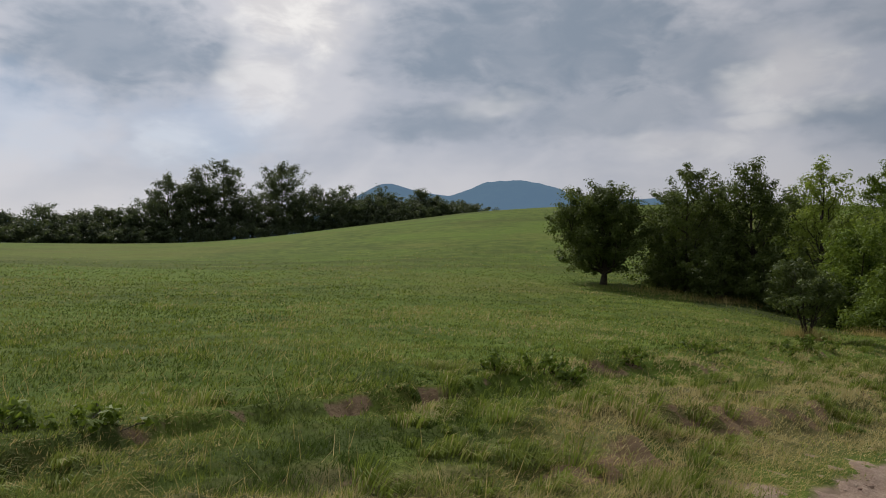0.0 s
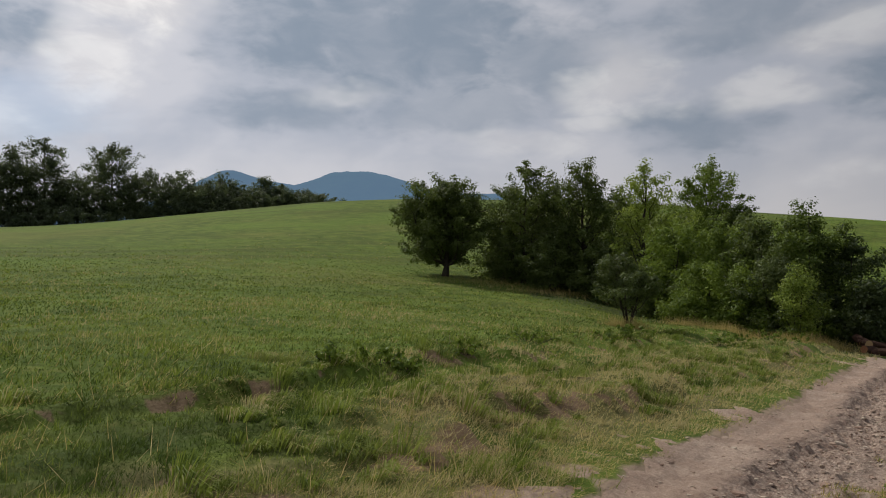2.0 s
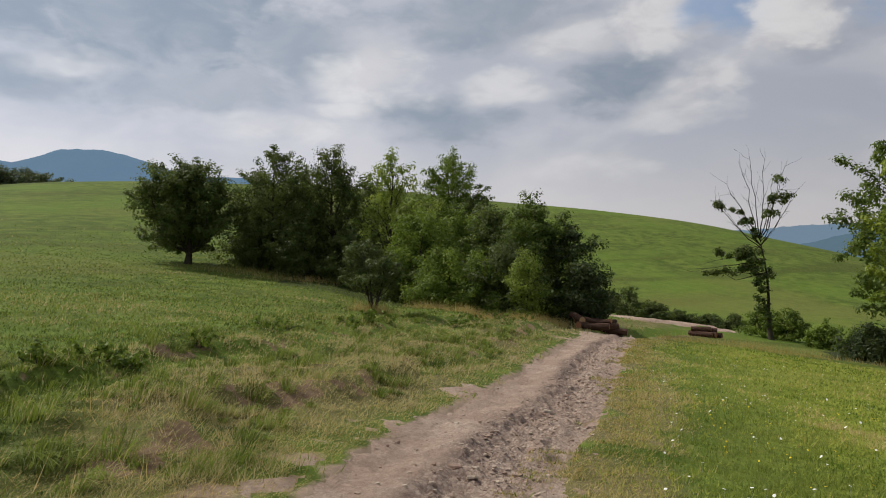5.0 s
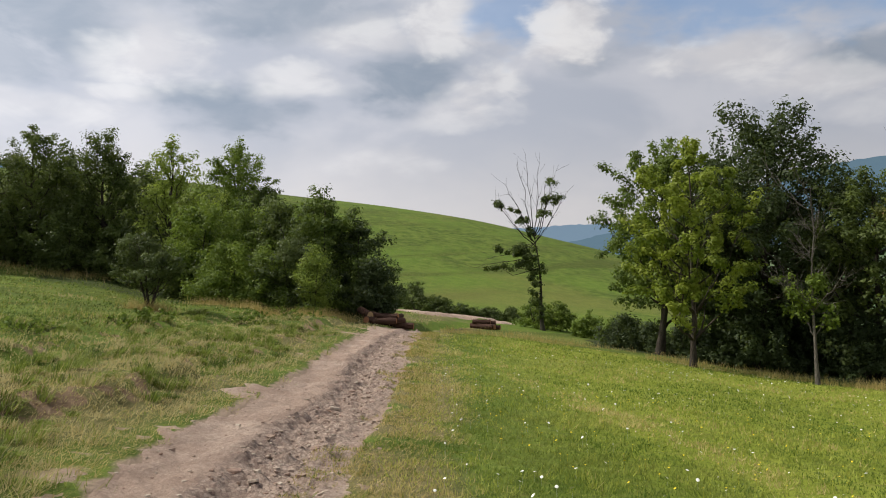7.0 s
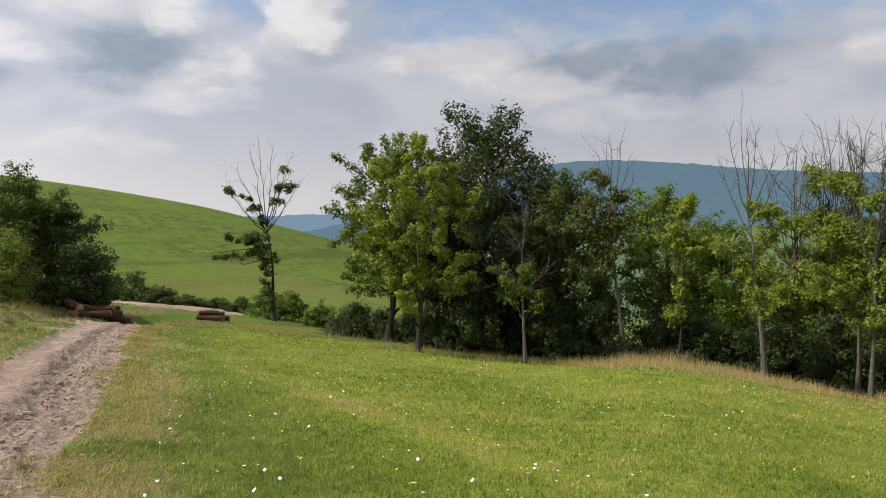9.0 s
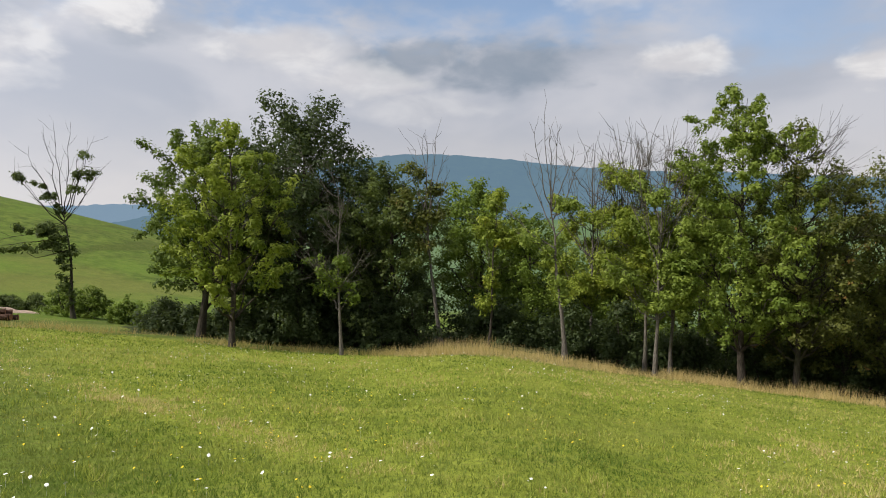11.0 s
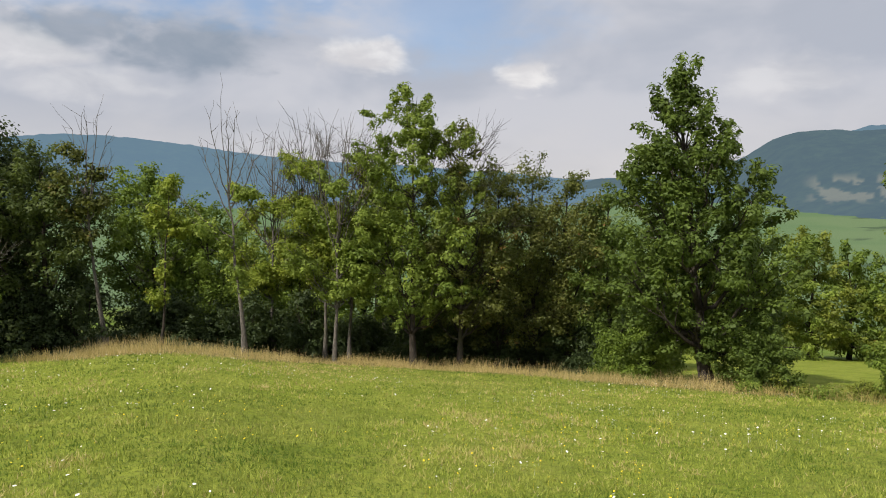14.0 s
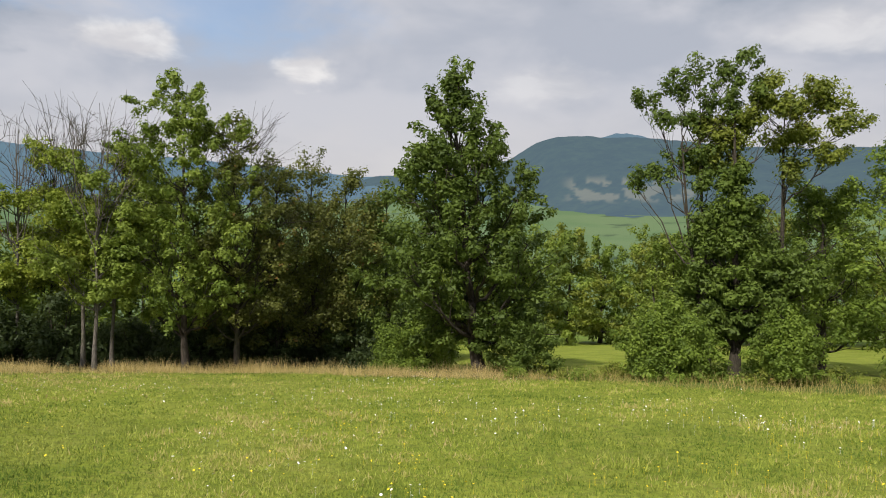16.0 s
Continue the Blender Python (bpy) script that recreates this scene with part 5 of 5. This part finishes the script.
for i, (az, d, up, ln, r, turn, tilt, pale) in enumerate([
        (40.4, 33.2, 0.24, 1.0, 0.15, 75, -10, True), (40.9, 32.9, 0.0, 1.2, 0.14, 25, 3, False), (41.5, 32.7, 0.0, 1.4, 0.14, -50, -2, False),
        (42.1, 32.9, 0.0, 1.5, 0.15, -25, 0, False), (42.8, 33.1, 0.02, 1.4, 0.14, -55, 4, False), (41.3, 33.1, 0.24, 1.2, 0.11, -35, 14, False),
        (42.0, 33.2, 0.22, 1.1, 0.10, -70, -9, False), (40.6, 33.6, 0.0, 1.3, 0.16, 60, 0, False), (41.7, 33.6, 0.22, 1.4, 0.12, -15, 6, True),
        (43.3, 33.2, 0.0, 1.1, 0.11, 35, 0, False), (42.6, 33.4, 0.22, 1.2, 0.10, 15, -5, False)]):
    log(az, d, up, ln, r, turn, tilt, LOG_PALE if pale else None, i)
for i, (az, d, up, ln, r, turn, tilt) in enumerate([(48.9, 38.6, 0.0, 0.9, 0.14, -75, 0), (49.2, 38.4, 0.0, 1.0, 0.13, -68, 2), (49.5, 38.5, 0.0, 0.9, 0.14, -80, 0),
                                                    (49.85, 38.7, 0.0, 0.9, 0.12, -62, 0), (49.1, 38.5, 0.24, 0.9, 0.12, -60, 0), (49.5, 38.6, 0.24, 0.9, 0.11, -55, 3)]):
    log(az, d, up, ln, r, turn, tilt, None, 20 + i)


def make_path():
    """The pale path that leaves the track behind the log piles."""
    pts = np.array([(d * math.sin(radians(a)), d * math.cos(radians(a))) for a, d in ((40.0, 52), (42.2, 49), (45.3, 47.2), (48.5, 48), (51.5, 49.5))])
    line = spline(pts, 0.3)
    side = np.gradient(line, axis=0)
    side = np.stack([side[:, 1], -side[:, 0]], 1) / np.linalg.norm(side, axis=1)[:, None]
    across = np.linspace(-0.8, 0.8, 9)
    x, y = line[:, 0:1] + side[:, 0:1] * across, line[:, 1:2] + side[:, 1:2] * across
    z = ground(x, y) + 0.09 - 0.07 * across[None] - 0.25 * ease((np.abs(across)[None] - 0.60 - 0.1 * fractal(x, y, 5, 2)) / 0.2)
    n, k = x.shape
    i, j = np.meshgrid(np.arange(n - 1), np.arange(k - 1), indexing="ij")
    faces = np.stack([i * k + j, (i + 1) * k + j, (i + 1) * k + j + 1, i * k + j + 1], -1).reshape(-1, 4)
    me = mesh_of("path", np.stack([x, y, z], -1).reshape(-1, 3), faces[:, ::-1], DIRT, True, {"rut": np.zeros(n * k), "rough": np.zeros(n * k)})
    tagged(new("path", me), "narrow pale dirt path behind the log piles", "path", kind="structure")


make_path()

# leafy weeds on the field side of the track
for i, (x, y, h, ww) in enumerate([(0.70, 10.5, 0.42, 0.42), (1.35, 10.9, 0.40, 0.55), (1.75, 11.0, 0.30, 0.40), (3.05, 12.8, 0.42, 0.62), (4.95, 15.2, 0.36, 0.75), (7.5, 17.2, 0.36, 0.8),
                                   (8.2, 17.6, 0.46, 0.35), (9.0, 18.6, 0.38, 0.7), (12.6, 20.6, 0.6, 0.45), (14.0, 21.6, 0.5, 0.9), (-3.5, 6.6, 0.26, 0.7), (-4.1, 6.9, 0.30, 0.8),
                                   (-2.9, 6.9, 0.22, 0.6), (17.4, 23.6, 0.55, 0.9), (16.0, 23.2, 0.5, 0.8)]):
    g = np.random.default_rng(700 + i)
    spikes = [(g.normal(0, 0.36) * ww, g.normal(0, 0.36) * ww, h * g.uniform(0.2, 0.8), 0.05, 0.06) for _ in range(14)]
    tree("weed", "leafy green weed clump in the meadow grass", math.degrees(math.atan2(x, y)), math.hypot(x, y), h * 0.8, ww, LEAF_MID, leaf=0.07, count=190, trunk=0.006,
         seed=700 + i, stems=4, group="weeds by the track", category="weed", tufts=0.07, sides=3, lobes=spikes)


def scatter_stones():
    """Loose stones in the ruts and along the edges of the track."""
    g = np.random.default_rng(42)
    n = 7000
    k = g.integers(26, 150, n)
    side = np.where(g.uniform(size=n) < 0.7, g.normal(0.38, 0.28, n), g.uniform(-1.15, 1.3, n))
    p = ROAD_LINE[k] + ROAD_SIDE[k] * side[:, None] + g.normal(0, 0.1, (n, 2))
    side = road_offset(p[:, 0], p[:, 1])
    size = np.clip(g.lognormal(-4.85, 0.55, n), 0.005, 0.035)
    z = road_bed(p[:, 0], p[:, 1], k * 0.25, side)[0]
    cube = np.array([(a, b, c) for c in (-1, 1) for b in (-1, 1) for a in (-1, 1)], float)
    jit = cube[None] * g.uniform(0.55, 1.25, (n, 8, 3)) * size[:, None, None] * np.array([1, 1, 0.55])
    turn = g.uniform(0, 6.283, n)
    c, s = np.cos(turn)[:, None], np.sin(turn)[:, None]
    v = np.stack([jit[..., 0] * c - jit[..., 1] * s + p[:, 0:1], jit[..., 0] * s + jit[..., 1] * c + p[:, 1:2], jit[..., 2] + z[:, None] + size[:, None] * 0.2], -1)
    quads = np.array([(0, 2, 3, 1), (4, 5, 7, 6), (0, 1, 5, 4), (2, 6, 7, 3), (0, 4, 6, 2), (1, 3, 7, 5)])
    f = (quads[None] + np.arange(n)[:, None, None] * 8).reshape(-1, 4)
    tagged(new("loose_stones", mesh_of("loose_stones", v.reshape(-1, 3), f, STONE)), "loose reddish stones scattered over the dirt track", "stones", kind="stuff")


scatter_stones()


def stone_shape(seed):
    """A flat broken slab with an uneven rim and chipped edges."""
    g = np.random.default_rng(seed)
    k = 7
    t = np.linspace(0, 6.283, k, endpoint=False) + g.normal(0, 0.18, k)
    r = g.uniform(0.7, 1.15, k)
    rings = [np.stack([r * s * np.cos(t), r * s * 0.72 * np.sin(t), np.full(k, z) + g.normal(0, 0.04, k)], 1) for s, z in ((0.96, -0.28), (1.0, 0.05), (0.84, 0.24))]
    v = np.vstack(rings + [[(0, 0, 0.27)]])
    f = [(a * k + i, a * k + (i + 1) % k, (a + 1) * k + (i + 1) % k) for a in (0, 1) for i in range(k)]
    f += [(a * k + i, (a + 1) * k + (i + 1) % k, (a + 1) * k + i) for a in (0, 1) for i in range(k)]
    f += [(2 * k + i, 2 * k + (i + 1) % k, 3 * k) for i in range(k)]
    return mesh_of("stone", v, f, SLAB)


def lay_slabs():
    """Larger broken stones that stick out of the rut."""
    g = np.random.default_rng(43)
    shapes = [stone_shape(s) for s in range(7)]
    for i in range(170):
        k = int(22 + 110 * g.uniform() ** 1.6)
        off = g.normal(0.22, 0.13) if g.uniform() < 0.8 else g.uniform(-0.2, 0.85)
        x, y = ROAD_LINE[k] + ROAD_SIDE[k] * off + g.normal(0, 0.06, 2)
        off = float(road_offset(x, y))
        size = float(np.clip(g.lognormal(-3.25, 0.4), 0.02, 0.085))
        z = float(road_bed(np.array([x]), np.array([y]), np.array([k * 0.25]), np.array([off]))[0][0])
        ob = tagged(new("stone", shapes[i % 7]), "flat broken reddish-grey stone lying in the rut of the track", "stone", "broken stones in the rut")
        ob.matrix_world = pose(x, y, z + 0.1 * size, g.normal(0, 9), g.normal(0, 9), g.uniform(0, 360)) @ Matrix.Diagonal((size, size, size * 0.8, 1))


lay_slabs()


# ---- grass ----
def blades(x, y, h, w, tint, lean, g, drift=(0.0, 0.0), bed=None):
    """Single tapered blades at x, y. Returns verts, triangles and tints."""
    n = len(x)
    th = g.uniform(0, 6.283, n)
    face = g.uniform(0, 6.283, n)
    z = (ground(x, y) if bed is None else bed) - 0.01
    base = np.stack([x, y, z], 1)
    off = np.stack([np.cos(face), np.sin(face), 0 * face], 1) * (w * 0.5)[:, None]
    k = lean * g.uniform(0.1, 1.0, n)
    tip = base + np.stack([np.cos(th) * k * h + drift[0] * h, np.sin(th) * k * h + drift[1] * h, h * np.sqrt(np.maximum(0.15, 1 - 0.6 * k * k))], 1)
    v = np.stack([base - off, base + off, tip], 1).reshape(-1, 3)
    return v, np.arange(n * 3).reshape(-1, 3), np.repeat(tint, 3)


def spots(n, r0, r1, a0, a1, g):
    r = np.sqrt(g.uniform(r0 * r0, r1 * r1, n))
    a = np.radians(g.uniform(a0, a1, n))
    return r * np.sin(a), r * np.cos(a)


def field_side(x, y, off):
    """True on the uncut side of the track."""
    return np.where(np.abs(off) < 90, off < 0, np.degrees(np.arctan2(x, y)) < 43)


def grow(name, label, pieces, mat):
    verts, faces, tints, base = [], [], [], 0
    for v, f, t in pieces:
        verts.append(v)
        faces.append(f + base)
        tints.append(t)
        base += len(v)
    me = mesh_of(name, np.vstack(verts), np.vstack(faces), mat, False, {"tint": np.concatenate(tints)})
    tagged(new(name, me), label, "grass", kind="stuff")


def make_grass():
    g = np.random.default_rng(77)
    tall, mown, straw = [], [], []
    for n, a0, a1 in ((470000, -42, 46), (500000, 40, 158)):
        # blades thin out and broaden smoothly with distance
        r = 3.8 * np.exp(g.uniform(0, math.log(75 / 3.8), n))
        r[:n // 20] = 4.4 * np.sqrt(g.uniform(0.01, 1, n // 20))
        a = np.radians(g.uniform(a0, a1, n))
        x, y = r * np.sin(a), r * np.cos(a)
        off, deep = road_offset(x, y), edge_depth(x, y)
        wide = r * (0.0010 + 0.0008 * ease((r - 4.0) / 6.0)) + 0.001
        clump = fractal(x * 1.1, y * 1.1, 15, 3)
        broadly = fractal(x * 0.28, y * 0.28, 25, 3)
        ragged = 0.92 + 0.42 * fractal(x * 1.7, y * 1.7, 35, 3)
        left = field_side(x, y, off)
        thin = np.where(off < 0, ease((-off - ragged) / 0.5), ease((off - ragged + 0.10) / 0.8))
        keep = (g.uniform(size=n) < thin) & (g.uniform(size=n) < ease((75 - r) / 40))
        if a0 < 0:
            b = keep & left & (a < radians(60))
            b &= g.uniform(size=n) > 0.85 * soil_patch(x, y, off)
            b &= g.uniform(size=n) < 0.45 + 0.55 * ease(fractal(x * 2.6, y * 2.6, 97, 2) + 0.6)
            x, y, off, clump, broadly, wide, r = x[b], y[b], off[b], clump[b], broadly[b], wide[b], r[b]
            m = len(x)
            verge = ease((6.2 + off) / 1.5) * (np.abs(off) < 90)
            tuss = ease((fractal(x * 1.6, y * 1.6, 17, 2) - 0.1) / 0.5)
            fleck = fractal(x * 6.5, y * 6.5, 145, 2)
            h = (0.035 + 0.035 * g.uniform(size=m) + 0.045 * np.clip(clump, 0, 1)) * (1 + 0.55 * np.clip(fleck, -1, 1)) + verge * (0.06 * tuss - 0.005)
            # outer puts the verge's shade into the tint, bright its sun and straw
            outer = ease((-2.8 - off) / 0.9) * verge * ease((2.6 - x) / 2.5)
            bright = ease((x - 0.8) / 2.5) * verge
            worn = verge * (1 - 0.75 * outer) * ease(fractal(x * 0.8, y * 0.8, 55, 3) + 0.6)
            tint = np.clip(0.33 + 0.25 * clump + 0.22 * broadly + g.normal(0, 0.24, m) + 0.30 * fleck + 0.5 * worn - 0.10 * tuss * verge - 0.26 * outer + 0.36 * bright + 0.06 * verge, 0, 1)
            tall.append(blades(x, y, h, wide, tint, 1.4, g, (0.2, -0.1)))
        else:
            b = keep & ~left & (deep < 0.4)
            x, y, off, clump, broadly, wide, r = x[b], y[b], off[b], clump[b], broadly[b], wide[b], r[b]
            m = len(x)
            dry = ease((2.6 - off) / 1.1) * (np.abs(off) < 90) * ease(fractal(x * 1.2, y * 1.2, 57, 3) + 0.9)
            fleck = fractal(x * 7.5, y * 7.5, 155, 2)
            swath = np.clip((x - 8.0) * 0.53 + (y - 2.0) * 0.85, 0, 15)
            swath = np.hypot(x - 8.0 - 0.53 * swath, y - 2.0 - 0.85 * swath) + 0.25 * fractal(x * 1.3, y * 1.3, 156, 2)
            swath = ease((0.75 - swath) / 0.6)
            h = (0.032 + 0.032 * g.uniform(size=m) + 0.03 * np.clip(clump, 0, 1)) * (1 + 0.6 * np.clip(fleck, -1, 1))
            tint = np.clip(0.38 + 0.24 * clump + 0.26 * broadly + 0.16 * fractal(x * 3.1, y * 3.1, 45, 2) + g.normal(0, 0.20, m) + 0.30 * fleck + 0.42 * swath + 0.6 * dry - 0.30 * ease((5.5 - off) / 3.5), 0, 1)
            mown.append(blades(x, y, h, wide, tint, 1.1, g))
    # long straw along the row of trees
    n = 110000
    x, y = spots(n, 20, 34, 66, 150, g)
    deep, az = edge_depth(x, y), np.degrees(np.arctan2(x, y))
    keep = (deep > -0.5) & (deep < 3.2) & (az > 74 + 4 * g.uniform(size=n)) & (fractal(x * 0.7, y * 0.7, 65, 3) > -0.75) & ((az < 127) | (g.uniform(size=n) < 0.35))
    x, y, az = x[keep], y[keep], az[keep]
    h = g.uniform(0.10, 0.48, len(x)) * (1 + 0.6 * fractal(x * 0.5, y * 0.5, 75, 2))
    tint = np.clip(0.62 + g.normal(0, 0.2, len(x)) - 0.35 * ease((az - 122) / 8), 0, 1)
    straw.append(blades(x, y, h, np.full(len(x), 0.011), tint, 0.8, g))
    # pale bents among the field grass and on the verge
    n = 9000
    x, y = spots(n, 4, 26, -42, 45, g)
    off = road_offset(x, y)
    keep = (off < -1.2) & ((fractal(x * 0.5, y * 0.5, 85, 2) > 0.1) | (off > -3.4))
    x, y = x[keep], y[keep]
    straw.append(blades(x, y, g.uniform(0.12, 0.32, len(x)), np.full(len(x), 0.007), np.clip(g.normal(0.6, 0.2, len(x)), 0, 1), 1.1, g, (0.2, -0.15)))
    n = 170000
    r = 4.0 * np.exp(g.uniform(0, math.log(6.0), n))
    a = np.radians(g.uniform(-42, 58, n))
    x, y = r * np.sin(a), r * np.cos(a)
    off = road_offset(x, y)
    keep = ((off < -1.0) & (off > -6.2) & (fractal(x * 0.8, y * 0.8, 55, 3) > np.where((off > -3.2) | (x > 2.0), -0.4, 0.25))) | ((off > 0.70) & (off < 2.0 + 0.5 * fractal(x * 0.8, y * 0.8, 58, 2)) & (fractal(x * 1.2, y * 1.2, 57, 3) > -0.9))
    x, y = x[keep], y[keep]
    r = np.hypot(x, y)
    straw.append(blades(x, y, g.uniform(0.02, 0.09, len(x)), 0.003 + 0.0006 * r, np.clip(g.normal(0.45, 0.3, len(x)), 0, 1), 2.6, g, (0.6, -0.4)))
    n = 26000
    x, y = spots(n, 24, 40, 46, 76, g)
    deep, az = edge_depth(x, y), np.degrees(np.arctan2(x, y))
    keep = (deep > -0.4 + 0.5 * g.uniform(size=n)) & (deep < 3.0) & (fractal(x * 0.6, y * 0.6, 66, 3) > -0.35)
    x, y = x[keep], y[keep]
    straw.append(blades(x, y, g.uniform(0.08, 0.36, len(x)), np.full(len(x), 0.014), np.clip(g.normal(0.25, 0.22, len(x)), 0, 1), 0.8, g))
    for az, d, wide_, n in ((25.3, 26.6, 0.7, 900), (33.0, 31.3, 1.3, 1500), (36.4, 31.2, 1.0, 1400), (30.0, 33.2, 1.2, 900), (38.6, 32.0, 0.9, 700), (20.5, 41.5, 2.6, 900), (15.5, 43.0, 2.2, 600)):
        x, y, _ = site(az, d)
        x, y = x + g.normal(0, wide_ * 0.6, n), y + g.normal(0, wide_ * 0.35, n)
        straw.append(blades(x, y, g.uniform(0.12, 0.5, n), np.full(n, 0.012), np.clip(g.normal(0.35, 0.25, n), 0, 1), 0.7, g))
    n = 60000
    k = g.integers(22, 150, n)
    side = g.uniform(0.42, 1.45, n)
    p = ROAD_LINE[k] + ROAD_SIDE[k] * side[:, None] + g.normal(0, 0.12, (n, 2))
    x, y = p[:, 0], p[:, 1]
    off = road_offset(x, y)
    keep = (off > 0.4) & (fractal(x * 1.7, y * 1.7, 68, 3) + 1.1 * (off - 0.95) > 0.05) & (np.hypot(x, y) > 2.5)
    x, y, off, k = x[keep], y[keep], off[keep], k[keep]
    bed = np.maximum(ground(x, y), road_bed(x, y, k * 0.25, off)[0])
    r = np.hypot(x, y)
    straw.append(blades(x, y, g.uniform(0.02, 0.075, len(x)), 0.004 + 0.0007 * r, np.clip(g.normal(0.30, 0.32, len(x)), 0, 1), 1.8, g, (0.1, -0.1), bed))
    green = g.uniform(size=len(x)) < 0.45
    tall.append(blades(x[green] + 0.03, y[green], g.uniform(0.02, 0.07, green.sum()), 0.004 + 0.0007 * r[green], np.clip(g.normal(0.5, 0.25, green.sum()), 0, 1), 1.5, g, (0.1, -0.1), bed[green]))
    grow("meadow_grass", "long uncut green meadow grass with straw-coloured blades", tall, GRASS_TALL)
    grow("mown_grass", "short bright green mown meadow grass", mown, GRASS_MOWN)
    grow("dry_grass", "long dry straw-coloured grass along the trees and verge", straw, GRASS_STRAW)


make_grass()


def make_tussocks():
    """Bunches of long arching blades on the torn bank beside the track."""
    g = np.random.default_rng(99)
    k = g.integers(2, 130, 3200)
    p = ROAD_LINE[k] - ROAD_SIDE[k] * (1.7 + 5.0 * g.uniform(0, 1, 3200))[:, None] + g.normal(0, 0.15, (3200, 2))
    p = p[(np.hypot(p[:, 0], p[:, 1]) > 3.6) & (fractal(p[:, 0] * 0.7, p[:, 1] * 0.7, 18, 2) > 0.05)][:700]
    n = 64
    at = np.repeat(np.arange(len(p)), n)
    m = len(at)
    size = (0.35 + 1.0 * g.uniform(0, 1, len(p)) ** 1.6)[at]
    th = g.uniform(0, 6.283, m)
    out = g.uniform(0.1, 1.0, m)
    spread = 0.13 * size * np.sqrt(g.uniform(0, 1, m))
    bx, by = p[at, 0] + np.cos(th) * spread, p[at, 1] + np.sin(th) * spread
    bz = ground(bx, by) - 0.01
    ln = 0.19 * size * g.uniform(0.6, 1.2, m)
    dx, dy = np.cos(th) * out + 0.55, np.sin(th) * out - 0.1
    side = np.stack([-np.sin(th), np.cos(th), 0 * th], 1) * 0.0045
    foot = np.stack([bx, by, bz], 1)
    knee = foot + np.stack([dx * ln * 0.35, dy * ln * 0.35, ln * 0.62], 1)
    tip = foot + np.stack([dx * ln * 0.95, dy * ln * 0.95, ln * (0.85 - 0.55 * out)], 1)
    v = np.stack([foot - side, foot + side, knee + side, knee - side, tip], 1).reshape(-1, 3)
    tri = np.array([(0, 1, 2), (0, 2, 3), (3, 2, 4)])
    f = (tri[None] + np.arange(m)[:, None, None] * 5).reshape(-1, 3)
    hue = np.clip(g.normal(0.55, 0.17, len(p))[at] + g.normal(0, 0.16, m), 0, 1)
    me = mesh_of("grass_tussocks", v, f, GRASS_TALL, False, {"tint": np.repeat(hue, 5)})
    tagged(new("grass_tussocks", me), "coarse arching grass tussocks on the torn bank", "grass", kind="stuff")


make_tussocks()


def make_flowers(name, label, n, r0, r1, a0, a1, size, height, mat, seed, spread):
    """Small flower heads on stalks above the grass."""
    g = np.random.default_rng(seed)
    x, y = spots(n * 6, r0, r1, a0, a1, g)
    off, deep = road_offset(x, y), edge_depth(x, y)
    keep = (off > 1.6) & (deep < -0.5) & (fractal(x * 0.35, y * 0.35, seed, 2) > spread)
    x, y = x[keep][:n], y[keep][:n]
    m = len(x)
    z = ground(x, y) + height * g.uniform(0.7, 1.3, m)
    r = size * g.uniform(0.6, 1.3, m)
    t = np.linspace(0, 6.283, 7, endpoint=False)
    tilt = g.normal(0, 0.35, (m, 2))
    rx, ry = np.cos(t)[None] * r[:, None], np.sin(t)[None] * r[:, None]
    ring = np.stack([x[:, None] + rx, y[:, None] + ry, z[:, None] + rx * tilt[:, :1] + ry * tilt[:, 1:]], -1)
    mid = np.stack([x, y, z + 0.3 * r], -1)[:, None]
    foot = np.stack([x, y, ground(x, y)], -1)[:, None]
    v = np.concatenate([ring, mid, foot + np.array([0.002, 0, 0]), foot - np.array([0.002, 0, 0])], 1)
    tri = np.array([(k, (k + 1) % 7, 7) for k in range(7)] + [(8, 9, 7)])
    f = (tri[None] + np.arange(m)[:, None, None] * 10).reshape(-1, 3)
    tagged(new(name, mesh_of(name, v.reshape(-1, 3), f, mat)), label, "wildflowers", kind="stuff")


make_flowers("white_flowers", "white wildflower umbels scattered over the mown meadow", 1000, 5.0, 27, 44, 156, 0.015, 0.11, PETAL, 5, 0.0)
make_flowers("yellow_flowers", "small yellow wildflowers in the mown meadow", 800, 4.0, 15, 48, 156, 0.011, 0.10, PETAL_YELLOW, 6, -0.1)
